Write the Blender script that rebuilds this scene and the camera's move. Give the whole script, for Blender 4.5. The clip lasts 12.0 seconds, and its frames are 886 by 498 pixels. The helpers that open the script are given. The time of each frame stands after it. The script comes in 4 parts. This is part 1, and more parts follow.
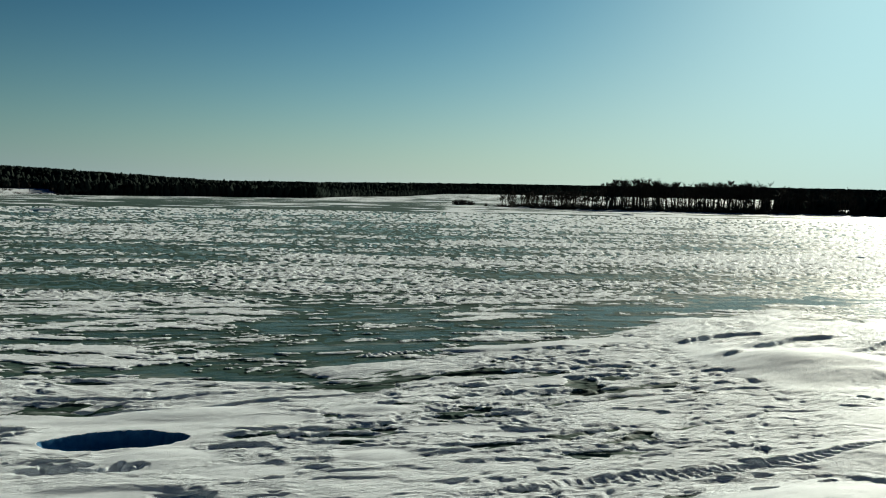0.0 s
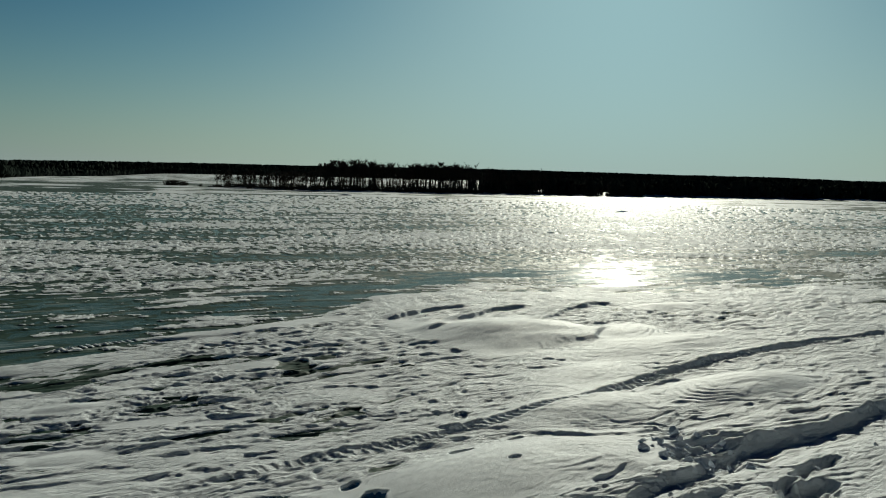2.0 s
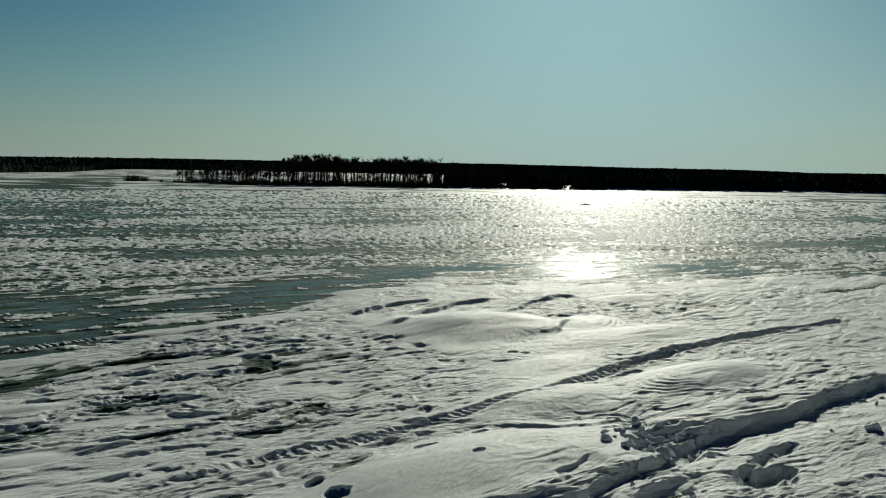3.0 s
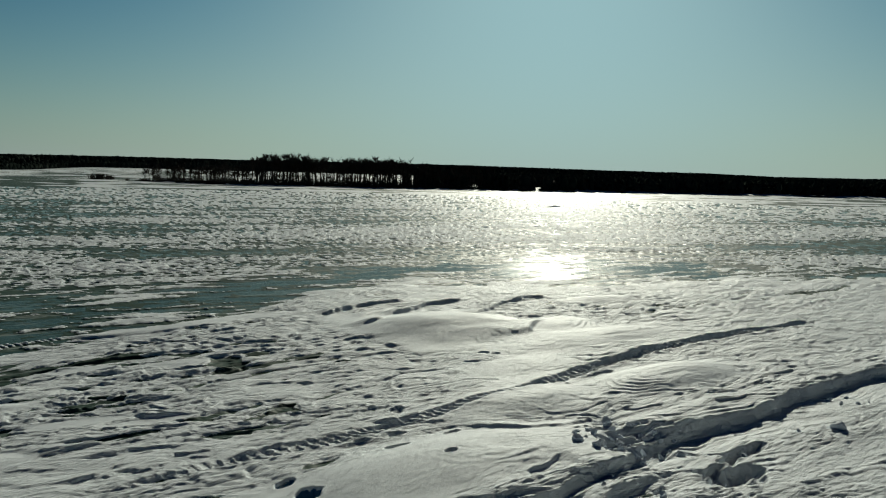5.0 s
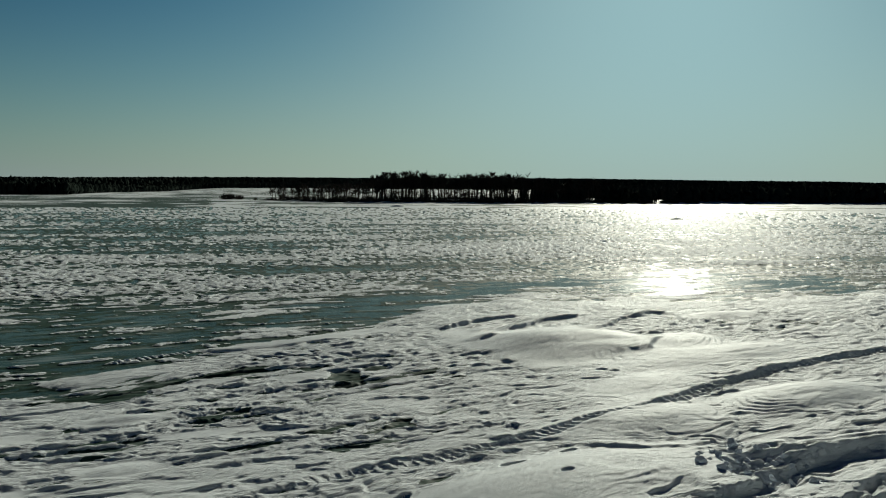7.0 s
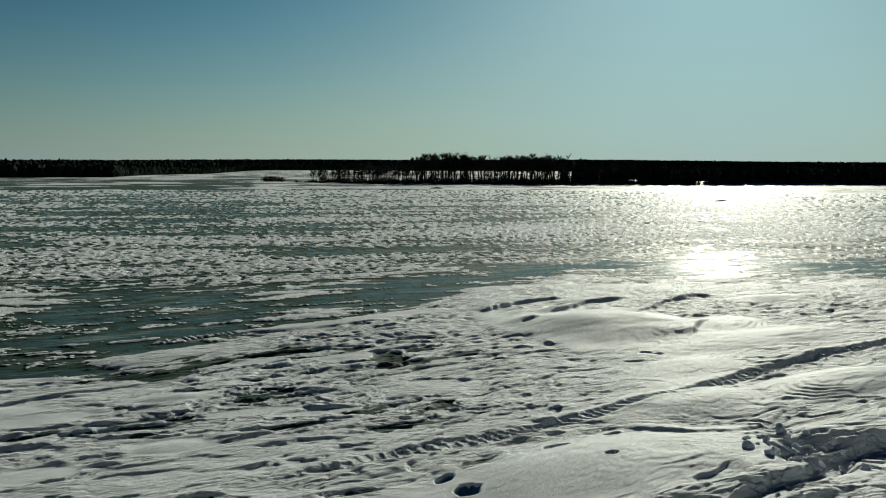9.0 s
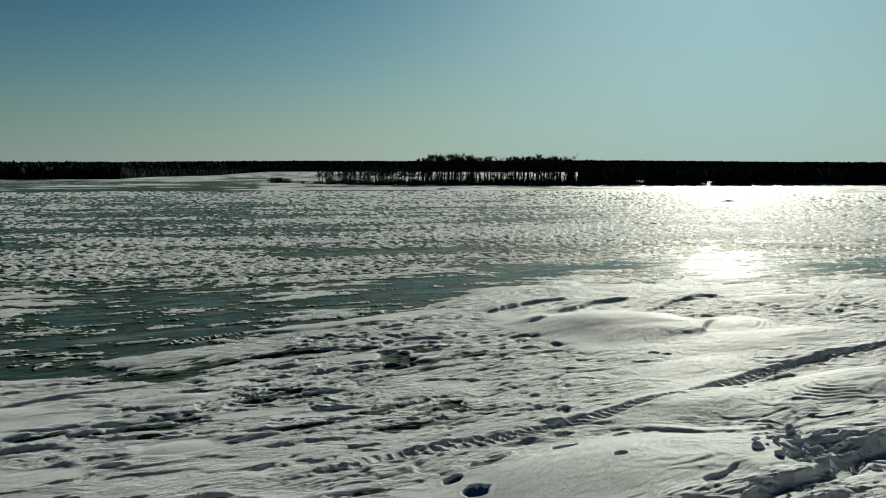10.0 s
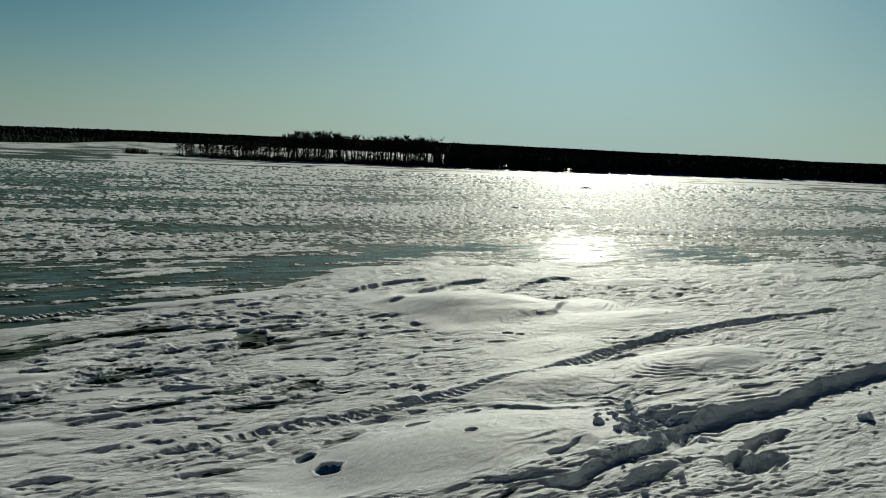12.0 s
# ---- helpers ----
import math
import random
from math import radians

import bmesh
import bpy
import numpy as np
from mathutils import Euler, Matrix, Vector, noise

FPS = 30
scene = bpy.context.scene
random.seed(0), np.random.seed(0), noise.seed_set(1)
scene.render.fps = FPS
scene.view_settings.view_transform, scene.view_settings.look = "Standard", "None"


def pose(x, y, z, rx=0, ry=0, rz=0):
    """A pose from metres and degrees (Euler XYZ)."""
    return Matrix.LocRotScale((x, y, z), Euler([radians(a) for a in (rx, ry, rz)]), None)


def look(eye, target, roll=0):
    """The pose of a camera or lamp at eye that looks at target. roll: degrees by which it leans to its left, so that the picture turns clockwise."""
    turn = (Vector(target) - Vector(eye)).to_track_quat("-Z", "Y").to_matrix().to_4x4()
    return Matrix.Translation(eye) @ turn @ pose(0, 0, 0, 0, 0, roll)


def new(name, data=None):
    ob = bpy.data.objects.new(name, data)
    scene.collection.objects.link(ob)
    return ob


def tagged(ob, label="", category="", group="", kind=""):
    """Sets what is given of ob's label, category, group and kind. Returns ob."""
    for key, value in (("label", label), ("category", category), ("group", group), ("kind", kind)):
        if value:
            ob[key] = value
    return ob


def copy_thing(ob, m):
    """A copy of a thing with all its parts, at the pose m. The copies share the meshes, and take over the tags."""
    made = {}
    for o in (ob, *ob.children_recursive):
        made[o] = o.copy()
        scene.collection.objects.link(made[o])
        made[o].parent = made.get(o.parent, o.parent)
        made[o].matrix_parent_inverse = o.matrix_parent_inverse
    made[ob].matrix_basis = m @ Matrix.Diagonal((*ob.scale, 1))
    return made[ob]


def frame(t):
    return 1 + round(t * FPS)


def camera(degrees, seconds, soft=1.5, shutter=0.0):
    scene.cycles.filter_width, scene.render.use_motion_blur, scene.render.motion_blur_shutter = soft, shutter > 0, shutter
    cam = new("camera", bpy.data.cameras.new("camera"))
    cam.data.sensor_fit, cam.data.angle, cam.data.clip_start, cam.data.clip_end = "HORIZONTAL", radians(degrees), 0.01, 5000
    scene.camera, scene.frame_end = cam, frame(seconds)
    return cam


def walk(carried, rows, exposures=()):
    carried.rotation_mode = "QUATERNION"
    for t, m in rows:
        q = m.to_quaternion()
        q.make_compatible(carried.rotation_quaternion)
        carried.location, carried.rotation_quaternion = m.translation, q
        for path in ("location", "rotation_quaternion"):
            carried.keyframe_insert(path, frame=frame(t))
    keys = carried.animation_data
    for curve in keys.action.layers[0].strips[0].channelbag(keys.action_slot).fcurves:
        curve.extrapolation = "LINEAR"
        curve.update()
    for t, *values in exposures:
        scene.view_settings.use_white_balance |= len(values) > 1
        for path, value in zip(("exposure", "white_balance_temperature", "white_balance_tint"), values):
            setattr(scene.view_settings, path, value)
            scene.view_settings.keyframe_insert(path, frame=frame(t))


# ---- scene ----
# Camera: hand-held on a snowy bank above a frozen lake, panning to and fro.
cam = camera(55.8, 12.0, soft=1.05)
walk(cam, [
    (0, pose(-0.235, -0.099, 3.806, 86.23, -1.16, 0.30)),
    (0.5, pose(-0.114, -0.095, 3.826, 86.28, -1.21, -6.32)),
    (1, pose(-0.067, -0.045, 3.815, 85.83, -0.95, -11.07)),
    (1.5, pose(-0.030, -0.045, 3.816, 85.58, -1.11, -15.05)),
    (2, pose(-0.000, -0.077, 3.819, 85.29, -1.30, -18.73)),
    (2.5, pose(0.029, -0.084, 3.826, 85.13, -1.12, -20.62)),
    (4.5, pose(0.060, -0.009, 3.792, 84.58, -0.85, -21.75)),
    (5, pose(0.011, -0.026, 3.798, 85.05, -1.47, -23.20)),
    (5.5, pose(0.001, -0.015, 3.794, 85.39, -1.75, -22.50)),
    (6, pose(0.018, 0.027, 3.792, 85.36, -1.51, -20.09)),
    (6.5, pose(0.040, -0.007, 3.805, 85.67, -1.07, -17.37)),
    (7, pose(0.076, -0.009, 3.807, 85.94, -0.37, -15.21)),
    (9, pose(0.038, 0.049, 3.797, 84.69, -0.24, -12.50)),
    (9.5, pose(0.021, 0.066, 3.790, 84.83, -0.09, -12.41)),
    (10, pose(0.026, 0.082, 3.782, 84.76, -0.09, -12.08)),
    (10.5, pose(0.017, 0.119, 3.776, 84.51, -0.30, -11.21)),
    (11, pose(-0.009, 0.143, 3.770, 84.34, -0.42, -8.90)),
    (11.5, pose(-0.059, 0.039, 3.767, 83.87, -0.82, -10.36)),
    (12, pose(0.100, -0.026, 3.802, 83.57, -2.32, -21.08)),
], [(0, 0.58), (0.5, 0.25), (1.0, 0.06), (1.5, -0.12), (2.5, -0.1), (4.5, -0.1), (7.0, -0.1), (9.0, 0.0), (11.0, 0.0), (12.0, -0.08)])

# Light: a low winter sun ahead, clear sky.
SUN_AZ, SUN_EL = 31.0, 19.0
world = bpy.data.worlds.new("sky")
scene.world = world
world.use_nodes = True
wn = world.node_tree.nodes
sky = wn.new("ShaderNodeTexSky")
sky.sky_type = "NISHITA"
sky.sun_disc = False
sky.sun_elevation, sky.sun_rotation = radians(SUN_EL), radians(SUN_AZ)
sky.altitude, sky.air_density, sky.dust_density, sky.ozone_density = 0, 1.0, 0.6, 1.0
# A clear dry sky: it deepens quickly away from the sun, and its glow is rolled off to a soft gradient.
wl = world.node_tree.links
tinted, deep, rolled, soft_sky = (wn.new("ShaderNodeVectorMath") for _ in range(4))
tinted.operation, deep.operation, rolled.operation, soft_sky.operation = "MULTIPLY", "POWER", "MULTIPLY_ADD", "DIVIDE"
tinted.inputs[1].default_value = (0.0602, 0.0757, 0.0886)
deep.inputs[1].default_value = (2.4, 2.2, 2.5)
rolled.inputs[1].default_value, rolled.inputs[2].default_value = (2.45, 1.53, 1.33), (1.0, 1.0, 1.0)
wl.new(sky.outputs[0], tinted.inputs[0])
wl.new(tinted.outputs[0], deep.inputs[0])
wl.new(deep.outputs[0], rolled.inputs[0])
wl.new(deep.outputs[0], soft_sky.inputs[0])
wl.new(rolled.outputs[0], soft_sky.inputs[1])
# pale winter haze low along the whole horizon
where, up, low_sky, thin_air, hazy = (wn.new("ShaderNode" + kind) for kind in ("TexCoord", "SeparateXYZ", "Math", "Math", "Mix"))
low_sky.operation, thin_air.operation = "SUBTRACT", "POWER"
low_sky.inputs[0].default_value, thin_air.inputs[1].default_value = 1.0, 11.0
low_sky.use_clamp = True
hazy.data_type = "RGBA"
strong = wn.new("ShaderNodeMath")
strong.operation = "MULTIPLY"
strong.inputs[1].default_value = 0.8
wl.new(where.outputs["Generated"], up.inputs[0])
wl.new(up.outputs["Z"], low_sky.inputs[1])
wl.new(low_sky.outputs[0], thin_air.inputs[0])
wl.new(thin_air.outputs[0], strong.inputs[0])
wl.new(strong.outputs[0], hazy.inputs["Factor"])
# the haze is brightest towards the sun
sunward, lit_haze, haze_tone = (wn.new("ShaderNode" + kind) for kind in ("VectorMath", "Math", "Mix"))
sunward.operation, lit_haze.operation, haze_tone.data_type = "DOT_PRODUCT", "MULTIPLY_ADD", "RGBA"
sunward.inputs[1].default_value = (math.sin(radians(SUN_AZ)), math.cos(radians(SUN_AZ)), 0)
lit_haze.inputs[1].default_value, lit_haze.inputs[2].default_value = 0.88, 0.12
lit_haze.use_clamp = True
haze_tone.inputs["A"].default_value, haze_tone.inputs["B"].default_value = (0.01, 0.05, 0.12, 1), (0.38, 0.44, 0.48, 1)
wl.new(where.outputs["Generated"], sunward.inputs[0])
wl.new(sunward.outputs["Value"], lit_haze.inputs[0])
wl.new(lit_haze.outputs[0], haze_tone.inputs["Factor"])
wl.new(haze_tone.outputs["Result"], hazy.inputs["B"])
# overhead the clear sky is a deep blue
height, zenith, bluer = (wn.new("ShaderNode" + kind) for kind in ("MapRange", "Mix", "VectorMath"))
height.inputs["From Min"].default_value, height.inputs["From Max"].default_value = 0.225, 0.45
zenith.data_type = "RGBA"
zenith.inputs["A"].default_value, zenith.inputs["B"].default_value = (1, 1, 1, 1), (0.01, 0.06, 0.42, 1)
bluer.operation = "MULTIPLY"
wl.new(up.outputs["Z"], height.inputs["Value"])
wl.new(height.outputs["Result"], zenith.inputs["Factor"])
wl.new(zenith.outputs["Result"], bluer.inputs[0])
wl.new(soft_sky.outputs[0], bluer.inputs[1])
wl.new(bluer.outputs[0], hazy.inputs["A"])
wl.new(hazy.outputs["Result"], wn["Background"].inputs["Color"])
wn["Background"].inputs["Strength"].default_value = 1.0
sun_data = bpy.data.lights.new("sun", "SUN")
sun_data.energy, sun_data.angle, sun_data.color = 5.0, radians(0.53), (1.0, 0.935, 0.815)
sun = new("sun", sun_data)
sa, se = radians(SUN_AZ), radians(SUN_EL)
sun.matrix_world = look((0, 0, 60), (-math.sin(sa) * math.cos(se), -math.cos(sa) * math.cos(se), 60 - math.sin(se)))
scene.view_settings.use_white_balance = True
scene.view_settings.white_balance_temperature = 6500
scene.view_settings.white_balance_tint = -1


# ---- materials ----
def material(name, base, rough=0.6, spec=0.5):
    m = bpy.data.materials.new(name)
    m.use_nodes = True
    b = m.node_tree.nodes["Principled BSDF"]
    b.inputs["Base Color"].default_value = (*base, 1)
    b.inputs["Roughness"].default_value = rough
    b.inputs["Specular IOR Level"].default_value = spec
    return m, m.node_tree, b


def noise_node(tree, scale, detail=4.0, rough=0.55, stretch=None, turn=0.0):
    co = tree.nodes.new("ShaderNodeTexCoord")
    n = tree.nodes.new("ShaderNodeTexNoise")
    n.inputs["Scale"].default_value, n.inputs["Detail"].default_value, n.inputs["Roughness"].default_value = scale, detail, rough
    src = co.outputs["Object"]
    if stretch:
        mp = tree.nodes.new("ShaderNodeMapping")
        mp.vector_type = "TEXTURE"
        mp.inputs["Scale"].default_value = stretch
        mp.inputs["Rotation"].default_value = (0, 0, radians(turn))
        tree.links.new(src, mp.inputs["Vector"])
        src = mp.outputs[0]
    tree.links.new(src, n.inputs["Vector"])
    return n


def ramp(tree, fac, stops):
    r = tree.nodes.new("ShaderNodeValToRGB")
    e = r.color_ramp.elements
    while len(e) < len(stops):
        e.new(0.5)
    for k, (p, c) in zip(e, stops):
        k.position, k.color = p, (*c, 1)
    tree.links.new(fac, r.inputs[0])
    return r


def bump(tree, bsdf, height, strength, distance, normal=None):
    b = tree.nodes.new("ShaderNodeBump")
    b.inputs["Strength"].default_value, b.inputs["Distance"].default_value = strength, distance
    tree.links.new(height, b.inputs["Height"])
    if normal:
        tree.links.new(normal, b.inputs["Normal"])
    tree.links.new(b.outputs[0], bsdf.inputs["Normal"])
    return b.outputs[0]


WIND = 9.0  # degrees from x, the way the wind has combed the snow

def ice_look(tree, bsdf, smooth=0.11, dull=0.22, spec=0.02):
    n1 = noise_node(tree, 0.5, 6, 0.6, (3, 1, 1), WIND)
    cr = ramp(tree, n1.outputs[0], [(0.3, (0.020, 0.040, 0.031)), (0.5, (0.035, 0.062, 0.050)), (0.72, (0.06, 0.10, 0.09))])
    # thin streaks of frost blown over the ice
    n4 = noise_node(tree, 2.6, 7, 0.66, (5, 1, 1), WIND)
    frost = ramp(tree, n4.outputs[0], [(0.54, (0, 0, 0)), (0.64, (0.7, 0.7, 0.7)), (0.75, (1, 1, 1))])
    whiter = tree.nodes.new("ShaderNodeMix")
    whiter.data_type = "RGBA"
    whiter.inputs["B"].default_value = (0.20, 0.235, 0.225, 1)
    tree.links.new(frost.outputs[0], whiter.inputs["Factor"])
    tree.links.new(cr.outputs[0], whiter.inputs["A"])
    tree.links.new(whiter.outputs["Result"], bsdf.inputs["Base Color"])
    n2 = noise_node(tree, 3.0, 6, 0.6, (3, 1, 1), WIND)
    r2 = ramp(tree, n2.outputs[0], [(0.35, (smooth,) * 3), (0.65, (dull,) * 3)])
    tree.links.new(r2.outputs[0], bsdf.inputs["Roughness"])
    bsdf.inputs["Specular IOR Level"].default_value = spec
    n3 = noise_node(tree, 8.0, 4, 0.6, (2, 1, 1), WIND)
    bump(tree, bsdf, n3.outputs[0], 0.55, 0.018)


SNOW, tr, bs = material("wind_packed_snow", (0.76, 0.77, 0.78), 0.6, 0.03)
n1 = noise_node(tr, 0.9, 5, 0.6, (2.6, 1, 1), WIND)
cr = ramp(tr, n1.outputs[0], [(0.3, (0.57, 0.61, 0.645)), (0.55, (0.66, 0.705, 0.742)), (0.75, (0.71, 0.755, 0.785))])
tr.links.new(cr.outputs[0], bs.inputs["Base Color"])
n2 = noise_node(tr, 7.0, 6, 0.68, (3.0, 1, 1), WIND + 8)
nn = bump(tr, bs, n2.outputs[0], 0.8, 0.065)
grain = tr.nodes.new("ShaderNodeAttribute")
grain.attribute_name = "grain"
tr.links.new(grain.outputs["Fac"], nn.node.inputs["Strength"])
n3 = noise_node(tr, 60.0, 4, 0.65, (1.6, 1, 1), WIND)
nn = bump(tr, bs, n3.outputs[0], 0.7, 0.012, nn)
n7 = noise_node(tr, 16.0, 5, 0.6, (5.0, 1, 1), WIND + 9)
nn = bump(tr, bs, n7.outputs[0], 0.5, 0.022, nn)
tr.links.new(grain.outputs["Fac"], nn.node.inputs["Strength"])
# out on the lake the crust is broken and tilted
crusty = tr.nodes.new("ShaderNodeAttribute")
crusty.attribute_name = "crusty"
n6 = noise_node(tr, 1.6, 6, 0.7, (1.7, 1, 1), WIND)
rough_bump = tr.nodes.new("ShaderNodeBump")
rough_bump.inputs["Distance"].default_value = 0.16
tr.links.new(crusty.outputs["Fac"], rough_bump.inputs["Strength"])
glossy = tr.nodes.new("ShaderNodeMapRange")
glossy.inputs["To Min"].default_value, glossy.inputs["To Max"].default_value = 0.032, 0.010
tr.links.new(crusty.outputs["Fac"], glossy.inputs["Value"])
tr.links.new(glossy.outputs["Result"], bs.inputs["Specular IOR Level"])
tr.links.new(n6.outputs[0], rough_bump.inputs["Height"])
tr.links.new(nn, rough_bump.inputs["Normal"])
tr.links.new(rough_bump.outputs[0], bs.inputs["Normal"])
# where the snow lies thin, the ice shows through in streaks
bare = tr.nodes.new("ShaderNodeBsdfPrincipled")
ice_look(tr, bare, 0.5, 0.7, 0.015)
# holes in the snow: a dark blue base colour painted in for their shade
pit, pit_shade = tr.nodes.new("ShaderNodeAttribute"), tr.nodes.new("ShaderNodeMix")
pit.attribute_name, pit_shade.data_type = "pit", "RGBA"
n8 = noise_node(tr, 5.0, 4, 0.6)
shade_blues = ramp(tr, n8.outputs[0], [(0.35, (0.03, 0.10, 0.20)), (0.7, (0.07, 0.17, 0.30))])
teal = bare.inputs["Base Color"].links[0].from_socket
tr.links.new(pit.outputs["Fac"], pit_shade.inputs["Factor"])
tr.links.new(teal, pit_shade.inputs["A"])
tr.links.new(shade_blues.outputs[0], pit_shade.inputs["B"])
tr.links.new(pit_shade.outputs["Result"], bare.inputs["Base Color"])
thick = tr.nodes.new("ShaderNodeAttribute")
thick.attribute_name = "cover"
n4 = noise_node(tr, 1.3, 5, 0.65, (2.4, 1, 1), WIND)
n5 = noise_node(tr, 5.0, 6, 0.68, (2.2, 1, 1), WIND)
lace = tr.nodes.new("ShaderNodeMath")
lace.operation = "ADD"
tr.links.new(n4.outputs[0], lace.inputs[0])
tr.links.new(n5.outputs[0], lace.inputs[1])
edge = tr.nodes.new("ShaderNodeMath")
edge.operation = "MULTIPLY_ADD"
edge.inputs[1].default_value = 1.0
tr.links.new(lace.outputs[0], edge.inputs[0])
tr.links.new(thick.outputs["Fac"], edge.inputs[2])
cover = tr.nodes.new("ShaderNodeMapRange")
cover.interpolation_type = "SMOOTHSTEP"
cover.inputs["From Min"].default_value, cover.inputs["From Max"].default_value = 1.40, 1.51
tr.links.new(edge.outputs[0], cover.inputs["Value"])
mixed = tr.nodes.new("ShaderNodeMixShader")
tr.links.new(cover.outputs["Result"], mixed.inputs[0])
tr.links.new(bare.outputs[0], mixed.inputs[1])
tr.links.new(bs.outputs[0], mixed.inputs[2])
tr.links.new(mixed.outputs[0], tr.nodes["Material Output"].inputs["Surface"])

ICE, tr, bs = material("teal_lake_ice", (0.05, 0.11, 0.12), 0.2, 0.5)
ice_look(tr, bs)

LOOSE, tr, bs = material("loose_snow", (0.64, 0.645, 0.65), 0.6, 0.03)
n1 = noise_node(tr, 14.0, 5, 0.65)
cr = ramp(tr, n1.outputs[0], [(0.35, (0.54, 0.59, 0.66)), (0.7, (0.655, 0.71, 0.77))])
tr.links.new(cr.outputs[0], bs.inputs["Base Color"])
n2 = noise_node(tr, 40.0, 4, 0.65)
bump(tr, bs, n2.outputs[0], 0.6, 0.012)

BARK, tr, bs = material("dark_bark", (0.06, 0.05, 0.04), 0.85, 0.2)
n1 = noise_node(tr, 6.0, 5, 0.6, (1, 1, 4))
cr = ramp(tr, n1.outputs[0], [(0.35, (0.018, 0.016, 0.013)), (0.7, (0.05, 0.043, 0.036))])
tr.links.new(cr.outputs[0], bs.inputs["Base Color"])
TWIG, tr, bs = material("bare_twigs", (0.055, 0.045, 0.038), 0.9, 0.1)
n1 = noise_node(tr, 1.5, 3)
cr = ramp(tr, n1.outputs[0], [(0.35, (0.018, 0.015, 0.012)), (0.7, (0.04, 0.032, 0.026))])
tr.links.new(cr.outputs[0], bs.inputs["Base Color"])
WOODS, tr, bs = material("conifer_woods", (0.045, 0.055, 0.035), 1.0, 0.0)
n1 = noise_node(tr, 0.05, 5)
cr = ramp(tr, n1.outputs[0], [(0.35, (0.012, 0.017, 0.015)), (0.7, (0.022, 0.028, 0.024))])
tr.links.new(cr.outputs[0], bs.inputs["Base Color"])
FLOOR, tr, bs = material("woodland_floor", (0.06, 0.055, 0.045), 1.0, 0.0)
n1 = noise_node(tr, 0.08, 5)
cr = ramp(tr, n1.outputs[0], [(0.4, (0.010, 0.012, 0.009)), (0.7, (0.02, 0.02, 0.016))])
tr.links.new(cr.outputs[0], bs.inputs["Base Color"])

# ---- the shape of the ground ----
rng = np.random.default_rng(7)
LATTICE = rng.random((512, 512)).astype(np.float64) * math.tau


def gnoise(x, y, seed=0):
    """Gradient noise, about -0.7 to 0.7."""
    x, y = x + seed * 37.31, y + seed * 91.17
    xi, yi = np.floor(x).astype(np.int64), np.floor(y).astype(np.int64)
    fx, fy = x - xi, y - yi
    ux, uy = fx * fx * fx * (fx * (fx * 6 - 15) + 10), fy * fy * fy * (fy * (fy * 6 - 15) + 10)

    def dot(ix, iy, dx, dy):
        a = LATTICE[ix & 511, iy & 511]
        return np.cos(a) * dx + np.sin(a) * dy
    a = dot(xi, yi, fx, fy)
    b = dot(xi + 1, yi, fx - 1, fy)
    c = dot(xi, yi + 1, fx, fy - 1)
    d = dot(xi + 1, yi + 1, fx - 1, fy - 1)
    return (a + (b - a) * ux) * (1 - uy) + (c + (d - c) * ux) * uy


def sstep(a, b, v):
    t = np.clip((v - a) / (b - a), 0, 1)
    return t * t * (3 - 2 * t)


def along(line, x, y):
    """Distance from a polyline, the run along it, and the side (positive: beyond it)."""
    best = np.full(x.shape, 1e9)
    run = np.zeros(x.shape)
    side = np.zeros(x.shape)
    start = 0.0
    for (ax, ay), (bx, by) in zip(line, line[1:]):
        lx, ly = bx - ax, by - ay
        length = math.hypot(lx, ly)
        t = np.clip(((x - ax) * lx + (y - ay) * ly) / length ** 2, 0, 1)
        dx, dy = x - ax - t * lx, y - ay - t * ly
        d = np.hypot(dx, dy)
        near = d < best
        best = np.where(near, d, best)
        run = np.where(near, start + t * length, run)
        side = np.where(near, (lx * (y - ay) - ly * (x - ax)) / length, side)
        start += length
    return best, run, side, start


def cut_steps(f, w):
    """Shallow steps along a field: a short face towards smaller values, then a long gentle back."""
    t = f - np.floor(f)
    u = np.clip(t / w, 0, 1)
    return u * u * (3 - 2 * u) - t


CW, SW = math.cos(radians(WIND)), math.sin(radians(WIND))

ICE_Z = -0.16   # the ice lies below the trodden snow near the bank
FAR = 1.042

# Near edge of the bare ice, its far edge, and the wooded spit's shore.
EDGE_X = [-60, -15, -8, -4, -0.7, 1.4, 2.2, 4.9, 7.8, 10.9, 13.8, 30, 70]
EDGE_Y = [13, 14.6, 15.5, 16.2, 18.5, 20.2, 21.6, 24.2, 25.8, 27.2, 26.2, 25, 22]
FAR_X = [-60, -9.6, 1.6, 7.4, 14.3, 22, 30, 45]
FAR_Y = [24, 27.4, 28.6, 31.4, 34.5, 35, 28, 22]
SHORE_AZ = [1.5, 3.4, 6, 9.5, 15.5, 19.3, 25.5, 30.8, 38, 45, 50, 70, 95]
SHORE_D = [300, 268, 246, 234, 236, 237, 246, 251, 282, 297, 320, 330, 300]
BACK_D = [301, 276, 266, 262, 270, 280, 330, 420, 600, 700, 800, 900, 900]

EDGE_X, EDGE_Y, FAR_X, FAR_Y, SHORE_D, BACK_D = ([v * FAR for v in vs] for vs in (EDGE_X, EDGE_Y, FAR_X, FAR_Y, SHORE_D, BACK_D))

